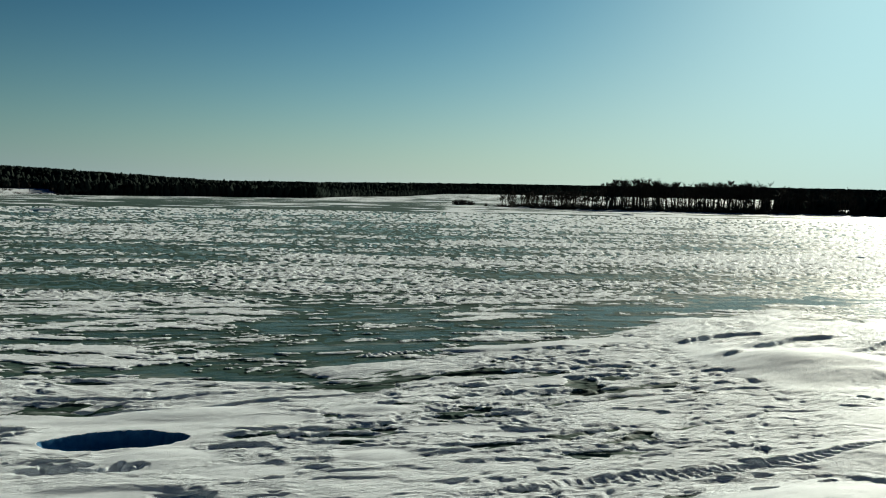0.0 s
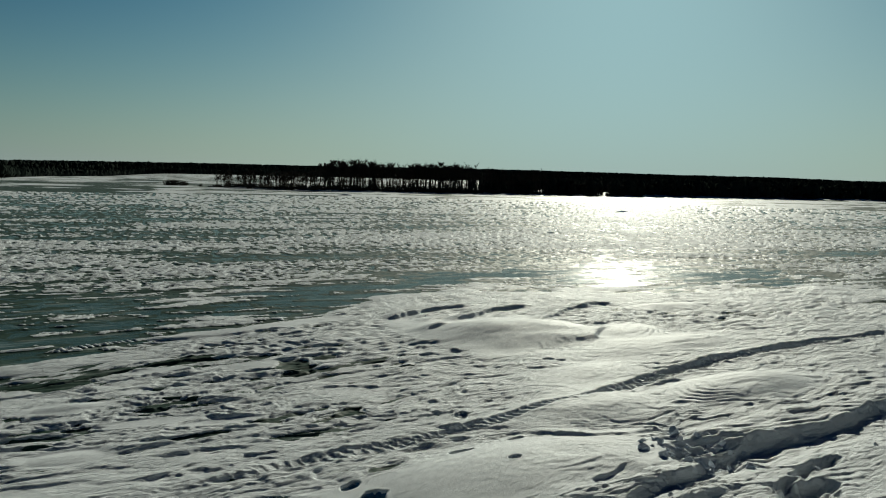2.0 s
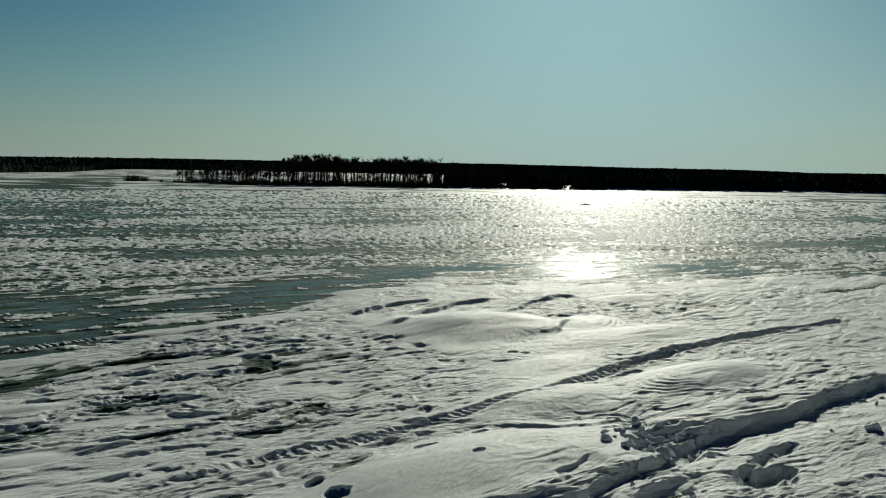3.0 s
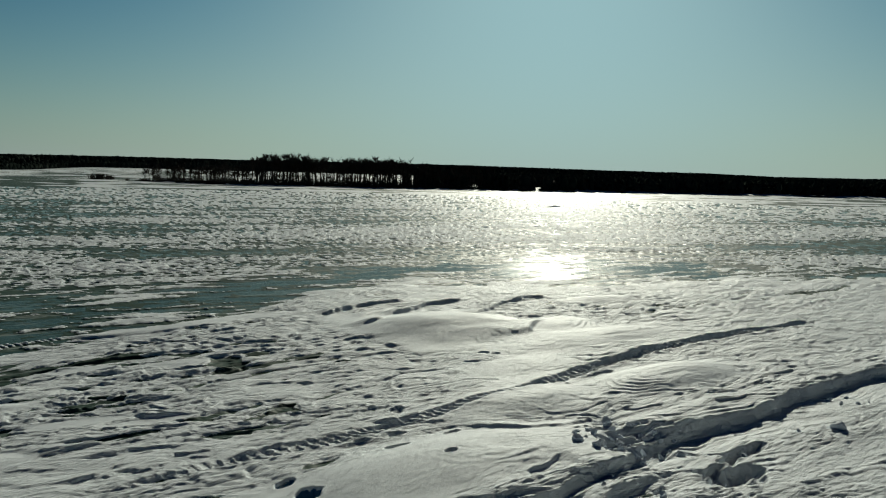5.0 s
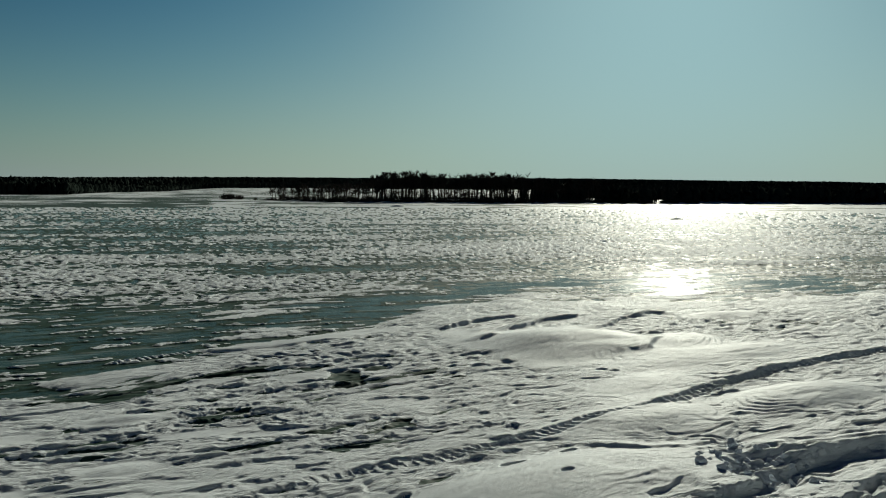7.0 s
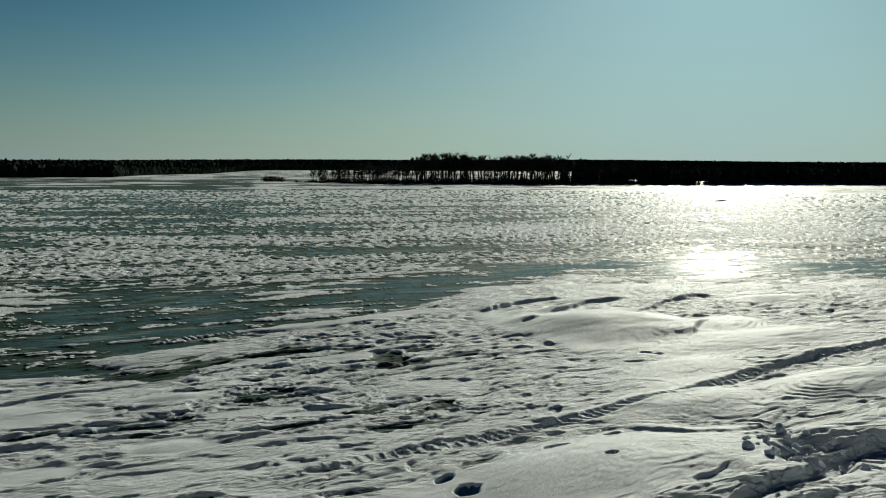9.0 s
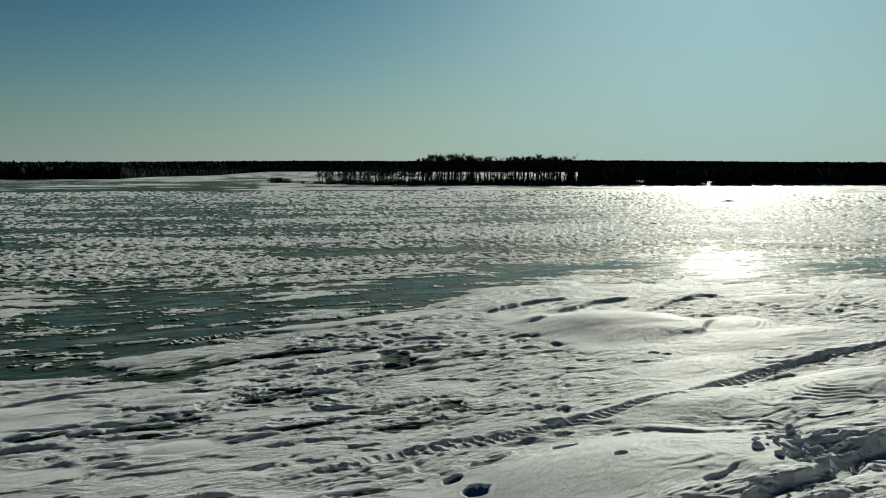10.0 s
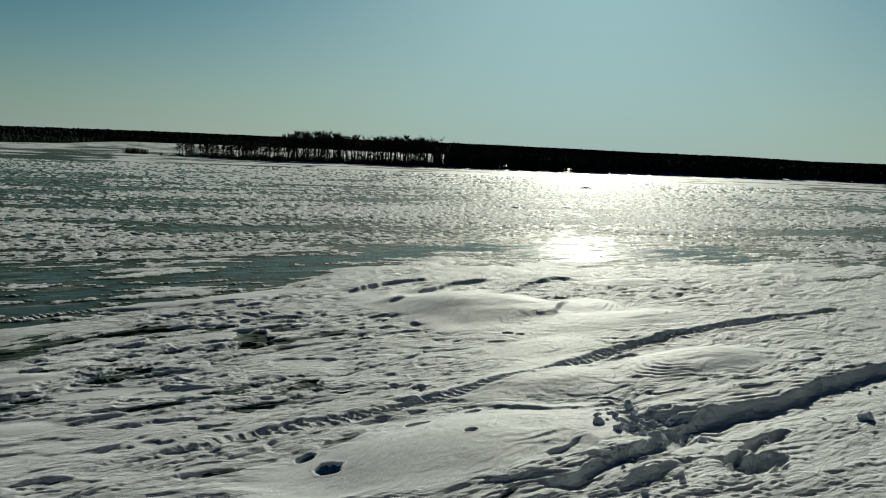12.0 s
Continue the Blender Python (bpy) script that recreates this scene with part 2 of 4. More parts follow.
TYRE = [(-1.4, 9.8), (0.6, 10.5), (2.2, 11.0), (3.5, 11.4), (5.3, 12.1), (7.3, 13.0), (10.2, 14.5), (11.9, 15.35), (14, 16.0), (17, 16.75), (19.6, 17.4)]
TYRE_OLD = [(-11, 14.2), (-7.4, 14.7), (-5.2, 14.9), (-3.6, 15.7), (-1.7, 16.5), (0.5, 17.8), (2.3, 18.2), (5.5, 19.4)]
TYRE_ICE = [(-2.2, 19.9), (-1.25, 20.5), (-0.5, 20.95)]
LEDGE = [(4.6, 8.05), (5.4, 8.5), (6.6, 9.05), (7.4, 9.5), (8.9, 10.15), (10.6, 10.6), (12, 11.15), (13, 11.5), (15.4, 12.2), (20, 13.2)]
CREST_A = [(5.7, 21.55), (6.2, 21.9), (7.4, 22.85), (8.5, 23.5), (9.5, 23.9)]
CREST_B = [(7.4, 20.9), (7.8, 21.2), (9.1, 22.45), (10.2, 23.1), (11.4, 23.5)]
CREST_C = [(6.1, 19.2), (6.3, 19.37), (7.1, 20.1), (7.4, 20.3)]
CREST_D = [(11.9, 22.4), (12.4, 22.75), (13.2, 23.2), (14.2, 23.1)]
FOLD = [(9.6, 17.2), (10.0, 17.7), (10.7, 18.5), (11.1, 18.8), (11.5, 18.7)]
PLATEAU = [(4.9, 11.5), (5.5, 11.15), (6.1, 10.75), (6.7, 10.7), (7.5, 11.0), (8.1, 11.5), (8.6, 12.2)]
LEDGE_LOW = [(5.3, 7.8), (5.9, 8.15), (6.8, 8.5), (7.3, 8.6)]
# Scoops: x, y, half length, half width, depth, turn
SCOOPS = [
    (-5.2, 12.35, 0.9, 0.5, 0.52, 14), (-5.1, 10.95, 0.75, 0.2, 0.16, 12),
    (1.9, 12.1, 0.38, 0.16, 0.14, 6), (0.8, 14.3, 0.5, 0.14, 0.12, 12), (0.6, 11.7, 0.6, 0.12, 0.13, 10),
    (0.35, 10.8, 0.55, 0.2, 0.13, 12), (0.5, 12.5, 0.8, 0.12, 0.12, 8), (-3.4, 12.1, 0.55, 0.14, 0.14, 10),
    (-3.5, 10.1, 0.4, 0.22, 0.14, 5), (-2.45, 10.15, 0.3, 0.12, 0.12, 15),
    (-1.9, 10.0, 0.6, 0.15, 0.13, 15), (-0.7, 9.9, 0.3, 0.12, 0.12, 10), (1.1, 9.7, 0.4, 0.1, 0.1, 12),
    (-1.1, 13.25, 0.3, 0.12, 0.12, 12), (-1.9, 12.85, 0.5, 0.12, 0.12, 14), (-0.2, 14.1, 0.35, 0.12, 0.1, 14),
    (1.3, 11.4, 0.3, 0.1, 0.1, 12),
    (7.8, 8.2, 0.5, 0.36, 0.24, 15), (8.6, 8.9, 0.6, 0.2, 0.17, 20), (-7.6, 16.2, 0.7, 0.2, 0.12, 5), (-6.0, 15.35, 0.4, 0.16, 0.1, 25),
]
# Calm stretches: x, y, half length, half width, turn
CALM = [
    (4.0, 9.6, 2.7, 1.0, 10), (7.6, 13.4, 1.7, 0.6, 25), (9.3, 16.3, 1.5, 0.8, 15), (2.6, 21.6, 2.6, 0.5, 18), (-3.6, 13.6, 1.5, 0.35, 14),
    (-0.2, 13.4, 1.0, 0.25, 12), (0.9, 13.2, 0.8, 0.2, 10), (-2.9, 11.1, 0.9, 0.4, 10), (-6.3, 13.4, 1.6, 0.45, 8), (-4.3, 9.9, 1.2, 0.5, 10), (-5.2, 12.6, 1.6, 1.0, 14), (0.0, 16.9, 0.7, 0.25, 14),
]
# Boot prints: x, y, half length, half width, depth, turn
PRINTS = [
    (2.27, 9.97, 0.17, 0.09, 0.26, 40), (2.46, 9.52, 0.18, 0.15, 0.38, 60), (3.97, 10.64, 0.2, 0.08, 0.06, 20), (4.2, 11.25, 0.16, 0.08, 0.045, 20),
    (4.65, 12.5, 0.16, 0.12, 0.045, 50), (7.99, 16.12, 0.13, 0.1, 0.08, 10), (8.2, 15.95, 0.11, 0.07, 0.05, 10), (4.5, 9.95, 0.1, 0.06, 0.04, 30),
    (5.0, 11.05, 0.15, 0.08, 0.035, 20),
]
# Smooth drifts: x, y, half length, half width, height, turn
DRIFTS = [
    (6.8, 12.2, 1.9, 0.9, 0.17, 14), (8.2, 14.8, 1.6, 0.7, 0.06, 25), (5.0, 10.0, 2.6, 1.1, 0.13, 10),
    (-1.45, 14.4, 0.9, 0.4, 0.07, 14), (-1.2, 11.9, 0.7, 0.4, 0.04, 14), (-4.3, 11.5, 1.0, 0.6, 0.06, 12), (-4.6, 14.0, 1.6, 0.5, 0.06, 12),
    (1.7, 17.0, 0.7, 0.3, 0.03, 18), (11, 16.9, 3.4, 0.9, 0.1, 15), (10.6, 13.0, 2.2, 0.9, 0.17, 15), (-3.6, 16.6, 0.9, 0.3, 0.05, 14),
    (11.5, 18.6, 1.3, 0.9, 0.12, 40), (29, 40, 6, 1.6, 0.07, -8), (2.1, 23, 2.2, 0.35, 0.05, 14), (0.6, 29.9, 1.6, 0.8, 0.05, 8),
    (15, 22.4, 1.8, 0.6, 0.08, 10),
]


def oval(x, y, cx, cy, a, b, turn):
    c, s = math.cos(radians(turn)), math.sin(radians(turn))
    dx, dy = x - cx, y - cy
    return np.hypot((dx * c + dy * s) / a, (dy * c - dx * s) / b)


def snow_shape(x, y, cell):
    """Height of the snow, and how far it hides the ice or crust under it; cell is the spacing of the mesh there."""
    d = np.hypot(x, y)
    az = np.degrees(np.arctan2(x, y))
    s, n = x * CW + y * SW, -x * SW + y * CW
    wx, wy = gnoise(s * 0.25, n * 0.5, 1), gnoise(s * 0.25, n * 0.5, 2)
    s2, n2 = s + wx * 1.2, n + wy * 0.8

    def fade(size):
        return np.clip((size / cell - 0.7) / 1.3, 0, 1)

    def reach(size):
        return np.clip((size / cell - 0.3) / 0.8, 0, 1)

    big = gnoise(s2 * 0.09, n2 * 0.28, 3)
    mid = gnoise(s2 * 0.28, n2 * 0.85, 4)
    low = gnoise(s2 * 0.85, n2 * 2.5, 5)
    fine = gnoise(s2 * 2.3, n2 * 6.2, 6)
    crumb = gnoise(s2 * 7.0, n2 * 15.0, 7)
    grit = gnoise(s2 * 18, n2 * 32, 8)

    west = sstep(2.0, -3.0, x)
    near = y - np.interp(x, EDGE_X, EDGE_Y) + sstep(4, 9, x) * (2.2 * gnoise(s * 0.35, n * 0.5, 17) + 1.2 * gnoise(s * 1.1, n * 1.7, 18)) + (wy * 1.2 + mid * 1.4 + low * 0.5) * (1 + 1.6 * sstep(4, -2, x))
    far = y - np.interp(x, FAR_X, FAR_Y) + wy * 3 + mid * 2.5
    snowy = 1 - sstep(-0.5, 0.5, near)
    lake = sstep(-3, 4, far)

    # smooth drifts and calm stretches
    calm = np.zeros(x.shape)
    lift = np.zeros(x.shape)
    for cx, cy, a, b, h, turn in DRIFTS:
        r = oval(x, y, cx, cy, a, b, turn) + 0.25 * mid + 0.12 * low
        calm = np.maximum(calm, 1 - sstep(0.7, 1.15, r))
        lift += (1 - sstep(0.2, 1.15, r)) * h
    mound = np.abs(x - 8.4 + 0.25 * (y - 19)) / 2.3
    shape = (1 - sstep(0.2, 1.35, mound + 0.1 * mid)) * sstep(16.8, 18.8, y + 0.3 * mid) * (1 - sstep(18.8, 21.4, y))
    lift += 0.32 * shape
    calm = np.maximum(calm, (1 - sstep(0.9, 1.15, mound + 0.2 * mid)) * sstep(16.4, 17, y) * (1 - sstep(21, 22, y)))
    for cx, cy, a, b, turn in CALM:
        calm = np.maximum(calm, 1 - sstep(0.75, 1.1, oval(x, y, cx, cy, a, b, turn) + 0.3 * mid + 0.15 * low))
    east = sstep(5.0, 7.0, x - 0.45 * (y - 12)) * snowy
    tracked = 1 - sstep(0.5, 1.1, oval(x, y, 2.4, 15.2, 6.5, 4.2, 22))
    fringe = sstep(-4.5, -1.5, near) * (1 - sstep(3, 6, x)) * (1 - calm)
    trod = 1 - sstep(0.6, 1.1, oval(x, y, 4.9, 16.2, 2.6, 3.0, 25))
    rough = np.clip(0.58 + 0.25 * tracked + 0.25 * trod + 0.35 * fringe + (1.2 * big + 0.9 * mid) * (1 - 0.6 * trod), 0, 1) * (1 - 0.75 * east * (1 - sstep(15.5, 20.5, y - 0.1 * (x - 8)))) * (1 - 0.92 * calm)

    below = sstep(0.2, -0.3, y - 0.38 * x - 6.35) * sstep(4.3, 5.5, x)
    rough = np.maximum(rough, below * np.clip(0.4 + 0.8 * mid + 0.3 * low, 0, 1)) * fade(0.3)
    # wavelets of broken crust, in sizes from half a metre up
    field, waves, relief, weight = np.zeros(x.shape), np.zeros(x.shape), np.zeros(x.shape), np.full(x.shape, 1e-6)
    for k, (wave, long) in enumerate(((0.24, 1.9), (0.42, 1.2), (0.72, 0.72), (1.2, 0.45), (2.1, 0.28), (3.8, 0.18), (7.0, 0.12))):
        shown = np.clip((wave / cell - 1.75) / 0.7, 0, 1)
        g = gnoise((x + 0.5 * wx) / (long * wave), (y + 0.5 * wy - 0.04 * x) / wave, 60 + k)
        part_w = shown * np.exp(-1.1 * k)
        field = field + part_w * g
        crest = 0.64 - 3.2 * np.abs(g)
        waves, relief, weight = waves + part_w * crest, relief + part_w * crest * min(0.09, 0.02 + 0.08 * wave), weight + part_w
    field = 0.95 * field / weight
    waves, relief = waves / weight, relief / weight
    # trodden, wind-eaten crust near the bank: thin layers, each broken off along ragged edges
    lo, fi, cr2 = gnoise(s2 * 1.1, n2 * 1.8, 34), gnoise(s2 * 3.0, n2 * 4.6, 33), gnoise(s2 * 7.5, n2 * 10, 35)
    st, nt = x * 0.94 + y * 0.342 + 0.6 * wx, y * 0.94 - x * 0.342 + 0.5 * wy
    eat = 0.5 * gnoise(st * 0.22, nt * 1.1, 51) + 0.5 * gnoise(st * 0.65, nt * 2.9, 52) + fade(0.2) * 0.42 * gnoise(st * 1.5, nt * 5.8, 53)
    eat = eat + fade(0.11) * 0.15 * gnoise(st * 3.2, nt * 10.5, 54) + fade(0.06) * 0.06 * gnoise(st * 6, nt * 17, 55)
    bite = -0.75 + 0.76 * np.maximum(rough, 0.3 * calm) + 0.35 * west * (1 - sstep(-3.5, -7, x)) * sstep(-6, 0, near) * (1 - calm)
    close = d < 46
    xs, ys = x[close], y[close]
    jit, jit2, nib, crumbs, step = fi[close], lo[close], cr2[close], crumb[close], cell[close]
    extra = np.zeros(xs.shape)
    for cx, cy, a, b, h, turn in SCOOPS:
        c, s0 = math.cos(radians(turn)), math.sin(radians(turn))
        u = ((xs - cx) * c + (ys - cy) * s0) / (a * 1.2)
        v = ((ys - cy) * c - (xs - cx) * s0) / (b * 1.15)
        extra = np.maximum(extra, 1 - sstep(0.5, 1.15, np.abs(u) ** 2 + np.abs(v) ** 1.6))
    bite[close] += 0.4 * extra
    plate = sstep(-0.34, 0.26, eat - bite)
    brink = np.clip(0.015 + 1.2 * cell, 0.03, 0.2)
    layers, lip = np.zeros(x.shape), np.zeros(x.shape)
    for level, thick in ((-0.14, 0.018), (0.0, 0.013), (0.11, 0.011), (0.22, 0.009), (0.33, 0.008), (0.45, 0.007), (0.58, 0.006)):
        over = eat - bite - level - 0.12 * lo
        layers += thick * (sstep(-brink, brink, over) - 1)
        lip += thick * np.exp(-((over - 1.2 * brink) / brink) ** 2)
    # crisp low steps that the wind has cut, in patches
    bend, bend2 = gnoise(s * 0.4, n * 0.55, 17), gnoise(s * 1.1, n * 1.7, 18)
    patch, patch2 = gnoise(s2 * 0.45, n2 * 0.9, 27), gnoise(s2 * 1.0, n2 * 2.4, 28)
    n = n * east + (1 - east) * ((y - 14) * 0.94 - (x - 3) * 0.342 + 13.36)
    steps = 0.062 * (1 - 0.55 * east) * cut_steps(n * 1.15 + 2.2 * bend + 0.9 * bend2 + 0.2 * fine, np.clip(2.5 * cell * 1.15, 0.09 + 0.12 * (1 - east), 0.6)) * sstep(-0.12, 0.2, patch + 0.35 * patch2 + 0.15 * rough)
    steps = steps + 0.036 * cut_steps(n * 2.7 + 1.9 * bend + 1.6 * bend2 + 0.25 * fine, np.clip(2.5 * cell * 2.7, 0.16 + 0.14 * (1 - east), 0.7)) * sstep(-0.15, 0.15, patch2 - 0.4 * patch + 0.1 * rough)
    steps = steps + fade(0.1) * (0.024 + 0.01 * east) * cut_steps(n * 6.0 + 2.0 * bend2 + 1.2 * low + 0.9 * fine, np.clip(2.5 * cell * 6, 0.22, 0.8)) * sstep(-0.2, 0.15, low + 0.5 * patch)
    # thin raised edges of broken crust, drawn out along the tracks
    line1 = np.clip(1.15 - np.abs(gnoise(st * 0.5, nt * 2.6, 41)) * 5, 0, 1) * sstep(-0.2, 0.15, patch2 + 0.3 * lo)
    line2 = np.clip(1.15 - np.abs(gnoise(st * 1.3, nt * 5.5, 42)) * 4, 0, 1) * sstep(-0.15, 0.15, lo + 0.4 * fi)
    line3 = np.clip(1.1 - np.abs(gnoise(st * 3.0, nt * 10, 43)) * 3.5, 0, 1)
    crack = rough * (1 - 0.8 * east) * fade(0.12) * snowy
    lift = lift - crack * (0.016 * line1 + 0.008 * line2)
    lift = lift - east * (1 - calm) * fade(0.12) * sstep(-0.1, 0.25, patch + 0.3 * patch2) * (0.008 * line1 + 0.008 * line2)
    comb = fade(0.25) * snowy * steps * (0.25 + 0.4 * rough + 0.66 * np.maximum(east, below)) * (1 - 0.75 * calm) * (1 - 0.3 * sstep(16.5, 20, y)) * (1 - 0.6 * below) + east * fade(0.05) * 0.005 * crumb
    soft = 0.05 * mid + 0.05 * big + fade(0.3) * 0.02 * low + fade(0.12) * 0.004 * fine + fade(0.06) * 0.002 * crumb
    strata = 0.024 * cut_steps((soft + lift) / 0.024 + 1.1 * gnoise(st * 0.35, nt * 1.4, 57) + 0.5 * gnoise(st * 1.1, nt * 4.0, 58), 0.4) * east * fade(0.12) * sstep(-0.05, 0.3, gnoise(st * 0.4, nt * 1.1, 59) + 0.3 * lo)
    scour = east * (1 - 0.8 * calm) * fade(0.12) * (0.010 * line2 * sstep(-0.1, 0.2, patch2) + 0.007 * line3 * sstep(-0.1, 0.2, patch))
    z_near = soft + lift + comb + strata + scour - 0.045 * calm * (1 - east) * sstep(18, 16, y) * sstep(3.2, 2.2, x) + (0.12 + 0.88 * rough) * (layers + 0.45 * lip) + relief * (0.15 * rough + sstep(16.5, 20, y) * (0.4 + 0.5 * rough)) * (1 - calm) + rough * (0.008 * lo + 0.006 * fi + fade(0.06) * 0.008 * cr2 + fade(0.04) * 0.010 * crumb + fade(0.025) * 0.006 * grit)
    z_near = z_near * sstep(0.6, -2.5, near) + (ICE_Z + 0.04 + 0.034 * (plate - 1) + 0.012 * rough * (fine + crumb) + 0.4 * lift) * (1 - sstep(0.6, -2.5, near))
    c_near = np.clip(0.86 + (eat - bite) * 1.8, 0, 1) - crack * (1 - 0.45 * trod) * (0.30 * line1 + 0.14 * line2)

    # broken crust on the lake, and the barer band of ice before it
    l1, l2 = gnoise(s2 * 0.05, n2 * 0.1, 12), gnoise(s2 * 0.14, n2 * 0.35, 13)
    streak = gnoise(x * 0.02, y * 0.07, 11)
    l5 = gnoise(s2 * 0.3, n2 * 1.3, 16)
    field = field + 0.12 * l1 + 0.16 * streak + 0.12 * l2 + 0.3 * gnoise(x / 9, y / 3.0, 75) * sstep(300, 60, d) + 0.25 * gnoise(x / 26, y / 11, 76)
    band = 0.6 * l5 + 0.35 * l2 + 0.45 * low + reach(0.16) * 0.4 * fine + reach(0.07) * 0.18 * crumb
    crust = lake * (field + 0.3 * waves) + (1 - lake) * band + 2.5 * lift
    glare = 1 - sstep(0.6, 1.2, oval(x, y, 19.3, 32.3, 7.5, 4.0, 5) + 0.5 * mid)
    need = (0.18 + 0.08 * west - 0.28 * sstep(-3.5, -9, x)) * (1 - lake) + (0.04 + 0.05 * west + 0.05 * west * sstep(38, 60, d)) * lake + 0.12 * glare - 0.08 * sstep(80, 220, d)
    shelf = sstep(-0.12, 0.1, crust - need)
    tilt = 0.5 + 0.5 * np.clip(crust - need, 0, 1) * 2
    edge_w = 0.1
    ledges = 0.034 * sstep(-edge_w, edge_w, crust - need) + lake * (0.026 * sstep(-edge_w, edge_w, crust - need - 0.17) + 0.022 * sstep(-edge_w, edge_w, crust - need - 0.36))
    z_lake = ICE_Z - 0.02 + 0.024 * sstep(-0.42, -0.2, crust - need) + ledges + shelf * (0.006 * tilt + reach(0.1) * 0.008 * fine + fade(0.05) * 0.005 * crumb) + lake * relief * (0.35 + 0.65 * shelf) + lift * 0.8
    dusty = sstep(150, 400, d)
    z_lake = z_lake * (1 - dusty) + (ICE_Z + 0.06) * dusty
    z = z_near * snowy + z_lake * (1 - snowy)
    cover = c_near * snowy + (1 - snowy) * (np.clip(0.45 + (crust - need) * 8, 0, 1) * (1 - dusty) + (0.45 + 0.25 * streak + 0.15 * l1 + 0.35 * gnoise(x / 14, y / 30, 77)) * dusty)
    # bare ice among the tracks
    gap = 1 - sstep(0.7, 1.1, oval(x, y, 2.6, 16.6, 0.42, 1.0, -8) + 0.4 * low)
    z = z - 0.05 * gap * (1 - 0.5 * plate)
    cover = cover * (1 - gap * (1 - 0.4 * plate))

    zc, cc = z[close], cover[close]
    # mask of the holes whose shade is put into the colour
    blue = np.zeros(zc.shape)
    for line, width, depth, lug in ((TYRE, 0.21, 0.10, 0.18), (TYRE_OLD, 0.13, 0.035, 0.0), ([(a + 0.25, b - 0.75) for a, b in TYRE_OLD], 0.09, 0.035, 0.0)):
        dist, run, side, total = along(line, xs, ys)
        dist = dist + 0.05 * jit + 0.05 * jit2
        inside = 1 - sstep(width * 0.6, width, dist)
        ends = sstep(0.5, 3.5, run) * (1 - sstep(total - 2.5, total, run))
        berm = np.exp(-((dist - width * 1.25) / (width * 0.35)) ** 2)
        if lug:
            strong = 0.14 + 0.36 * sstep(0.5, 4, xs) + 0.65 * sstep(4, 11, xs)
            tread = sstep(0.0, 0.8, np.sin(run / lug * math.tau + 4 * jit2 + side * 4) + 1.2 * jit + 0.8 * nib)
            cut = strong * (-depth * inside * (1 + 0.8 * jit2) + 0.03 * berm * (0.6 + jit) + 0.06 * inside * tread)
        else:
            cut = -depth * inside * (1 + jit2) + 0.02 * berm * (0.6 + jit)
            cc = cc * (1 - 0.35 * inside * ends * sstep(-0.25, 0.1, jit2 + 0.5 * jit))
        zc = zc + cut * ends
    dist, run, side, total = along(TYRE_ICE, xs, ys)
    ridge = (1 - sstep(0.1, 0.2, dist)) * sstep(-0.3, 0.3, np.sin(run / 0.16 * math.tau))
    zc = zc + 0.03 * ridge
    cc = np.maximum(cc, ridge)
    for line, high, span in ((LEDGE, 0.23, 2.4), (LEDGE_LOW, 0.14, 1.0), (PLATEAU, 0.12, 0.9), (CREST_A, 0.17, 1.2), (CREST_B, 0.17, 1.2), ([(a + 0.7, b - 0.15) for a, b in CREST_A], 0.09, 1.2), ([(a - 1.0, b - 0.25) for a, b in CREST_B], 0.08, 1.2), ([(a + 2.3, b - 0.4) for a, b in CREST_B], 0.1, 1.2), (CREST_C, 0.15, 1.15), (CREST_D, 0.16, 1.15), (FOLD, 0.1, 1.15)):
        dist, run, side, total = along(line, xs, ys)
        side = side + (0.1 * jit2 + 0.05 * jit + 0.03 * nib if span > 2 else 0.05 * jit2 + 0.02 * jit)
        ends = sstep(0, 0.5 if span > 2 else 0.9, run) * (1 - sstep(total - span, total, run)) * (dist < span)
        hgt = high * (0.85 + 0.6 * gnoise(run * 0.7, run * 0, 21)) if span > 2 else high
        side = side + (span > 2) * (0.2 * gnoise(run * 0.8, run * 0, 25) + 0.07 * gnoise(run * 3.1, run * 0, 26))
        if 1.1 < span < 2:
            side = side + 0.2 * gnoise(run * 0.8, run * 0 + total, 30)
            hgt = high * (1 - 0.55 * run / total)
        wide = np.maximum(0.12 if span > 2 else 0.09 if span > 1.1 else 0.08, 1.6 * step)
        bank = sstep(-wide, 0.4 * wide, side) * (1 - sstep(0.0, span * 0.6, side)) * (0.35 if span > 2 or span < 1 else 0.95)
        trough = -(1 - sstep(-0.7 * wide, 0.5 * wide, side)) * (1 - sstep(0.1, span * 0.5, -side)) * (0.65 if span > 2 else 0.05)
        zc = zc + ends * hgt * (bank + trough)
        if span > 2:
            churn = 0.22 * sstep(0.1, -0.2, side) * (1 - sstep(0.3, 1.1, -side + 0.8 * jit2)) * (dist < 2.6) * sstep(0, 0.8, run)
    churn = np.maximum(churn, 0.75 * (1 - sstep(0.4, 1.2, oval(xs, ys, 7.3, 9.9, 0.8, 0.75, 20) + 0.7 * jit2 + 0.4 * jit)))
    churn = np.maximum(churn, 0.5 * (1 - sstep(0.4, 1.2, oval(xs, ys, 5.4, 9.0, 0.6, 0.35, 20) + 0.7 * jit2 + 0.4 * jit)))
    zc = zc + churn * (0.10 * cut_steps(ys * 1.9 - 0.7 * xs + 1.6 * jit2 + 0.5 * jit, 0.3) - 0.05 + 0.12 * jit2 + 0.03 * jit + 0.02 * nib)
    zc = zc - 0.15 * (1 - sstep(0.5, 1.1, oval(xs, ys, 7.35, 9.75, 0.85, 0.55, 20) + 0.5 * jit2 + 0.3 * jit))
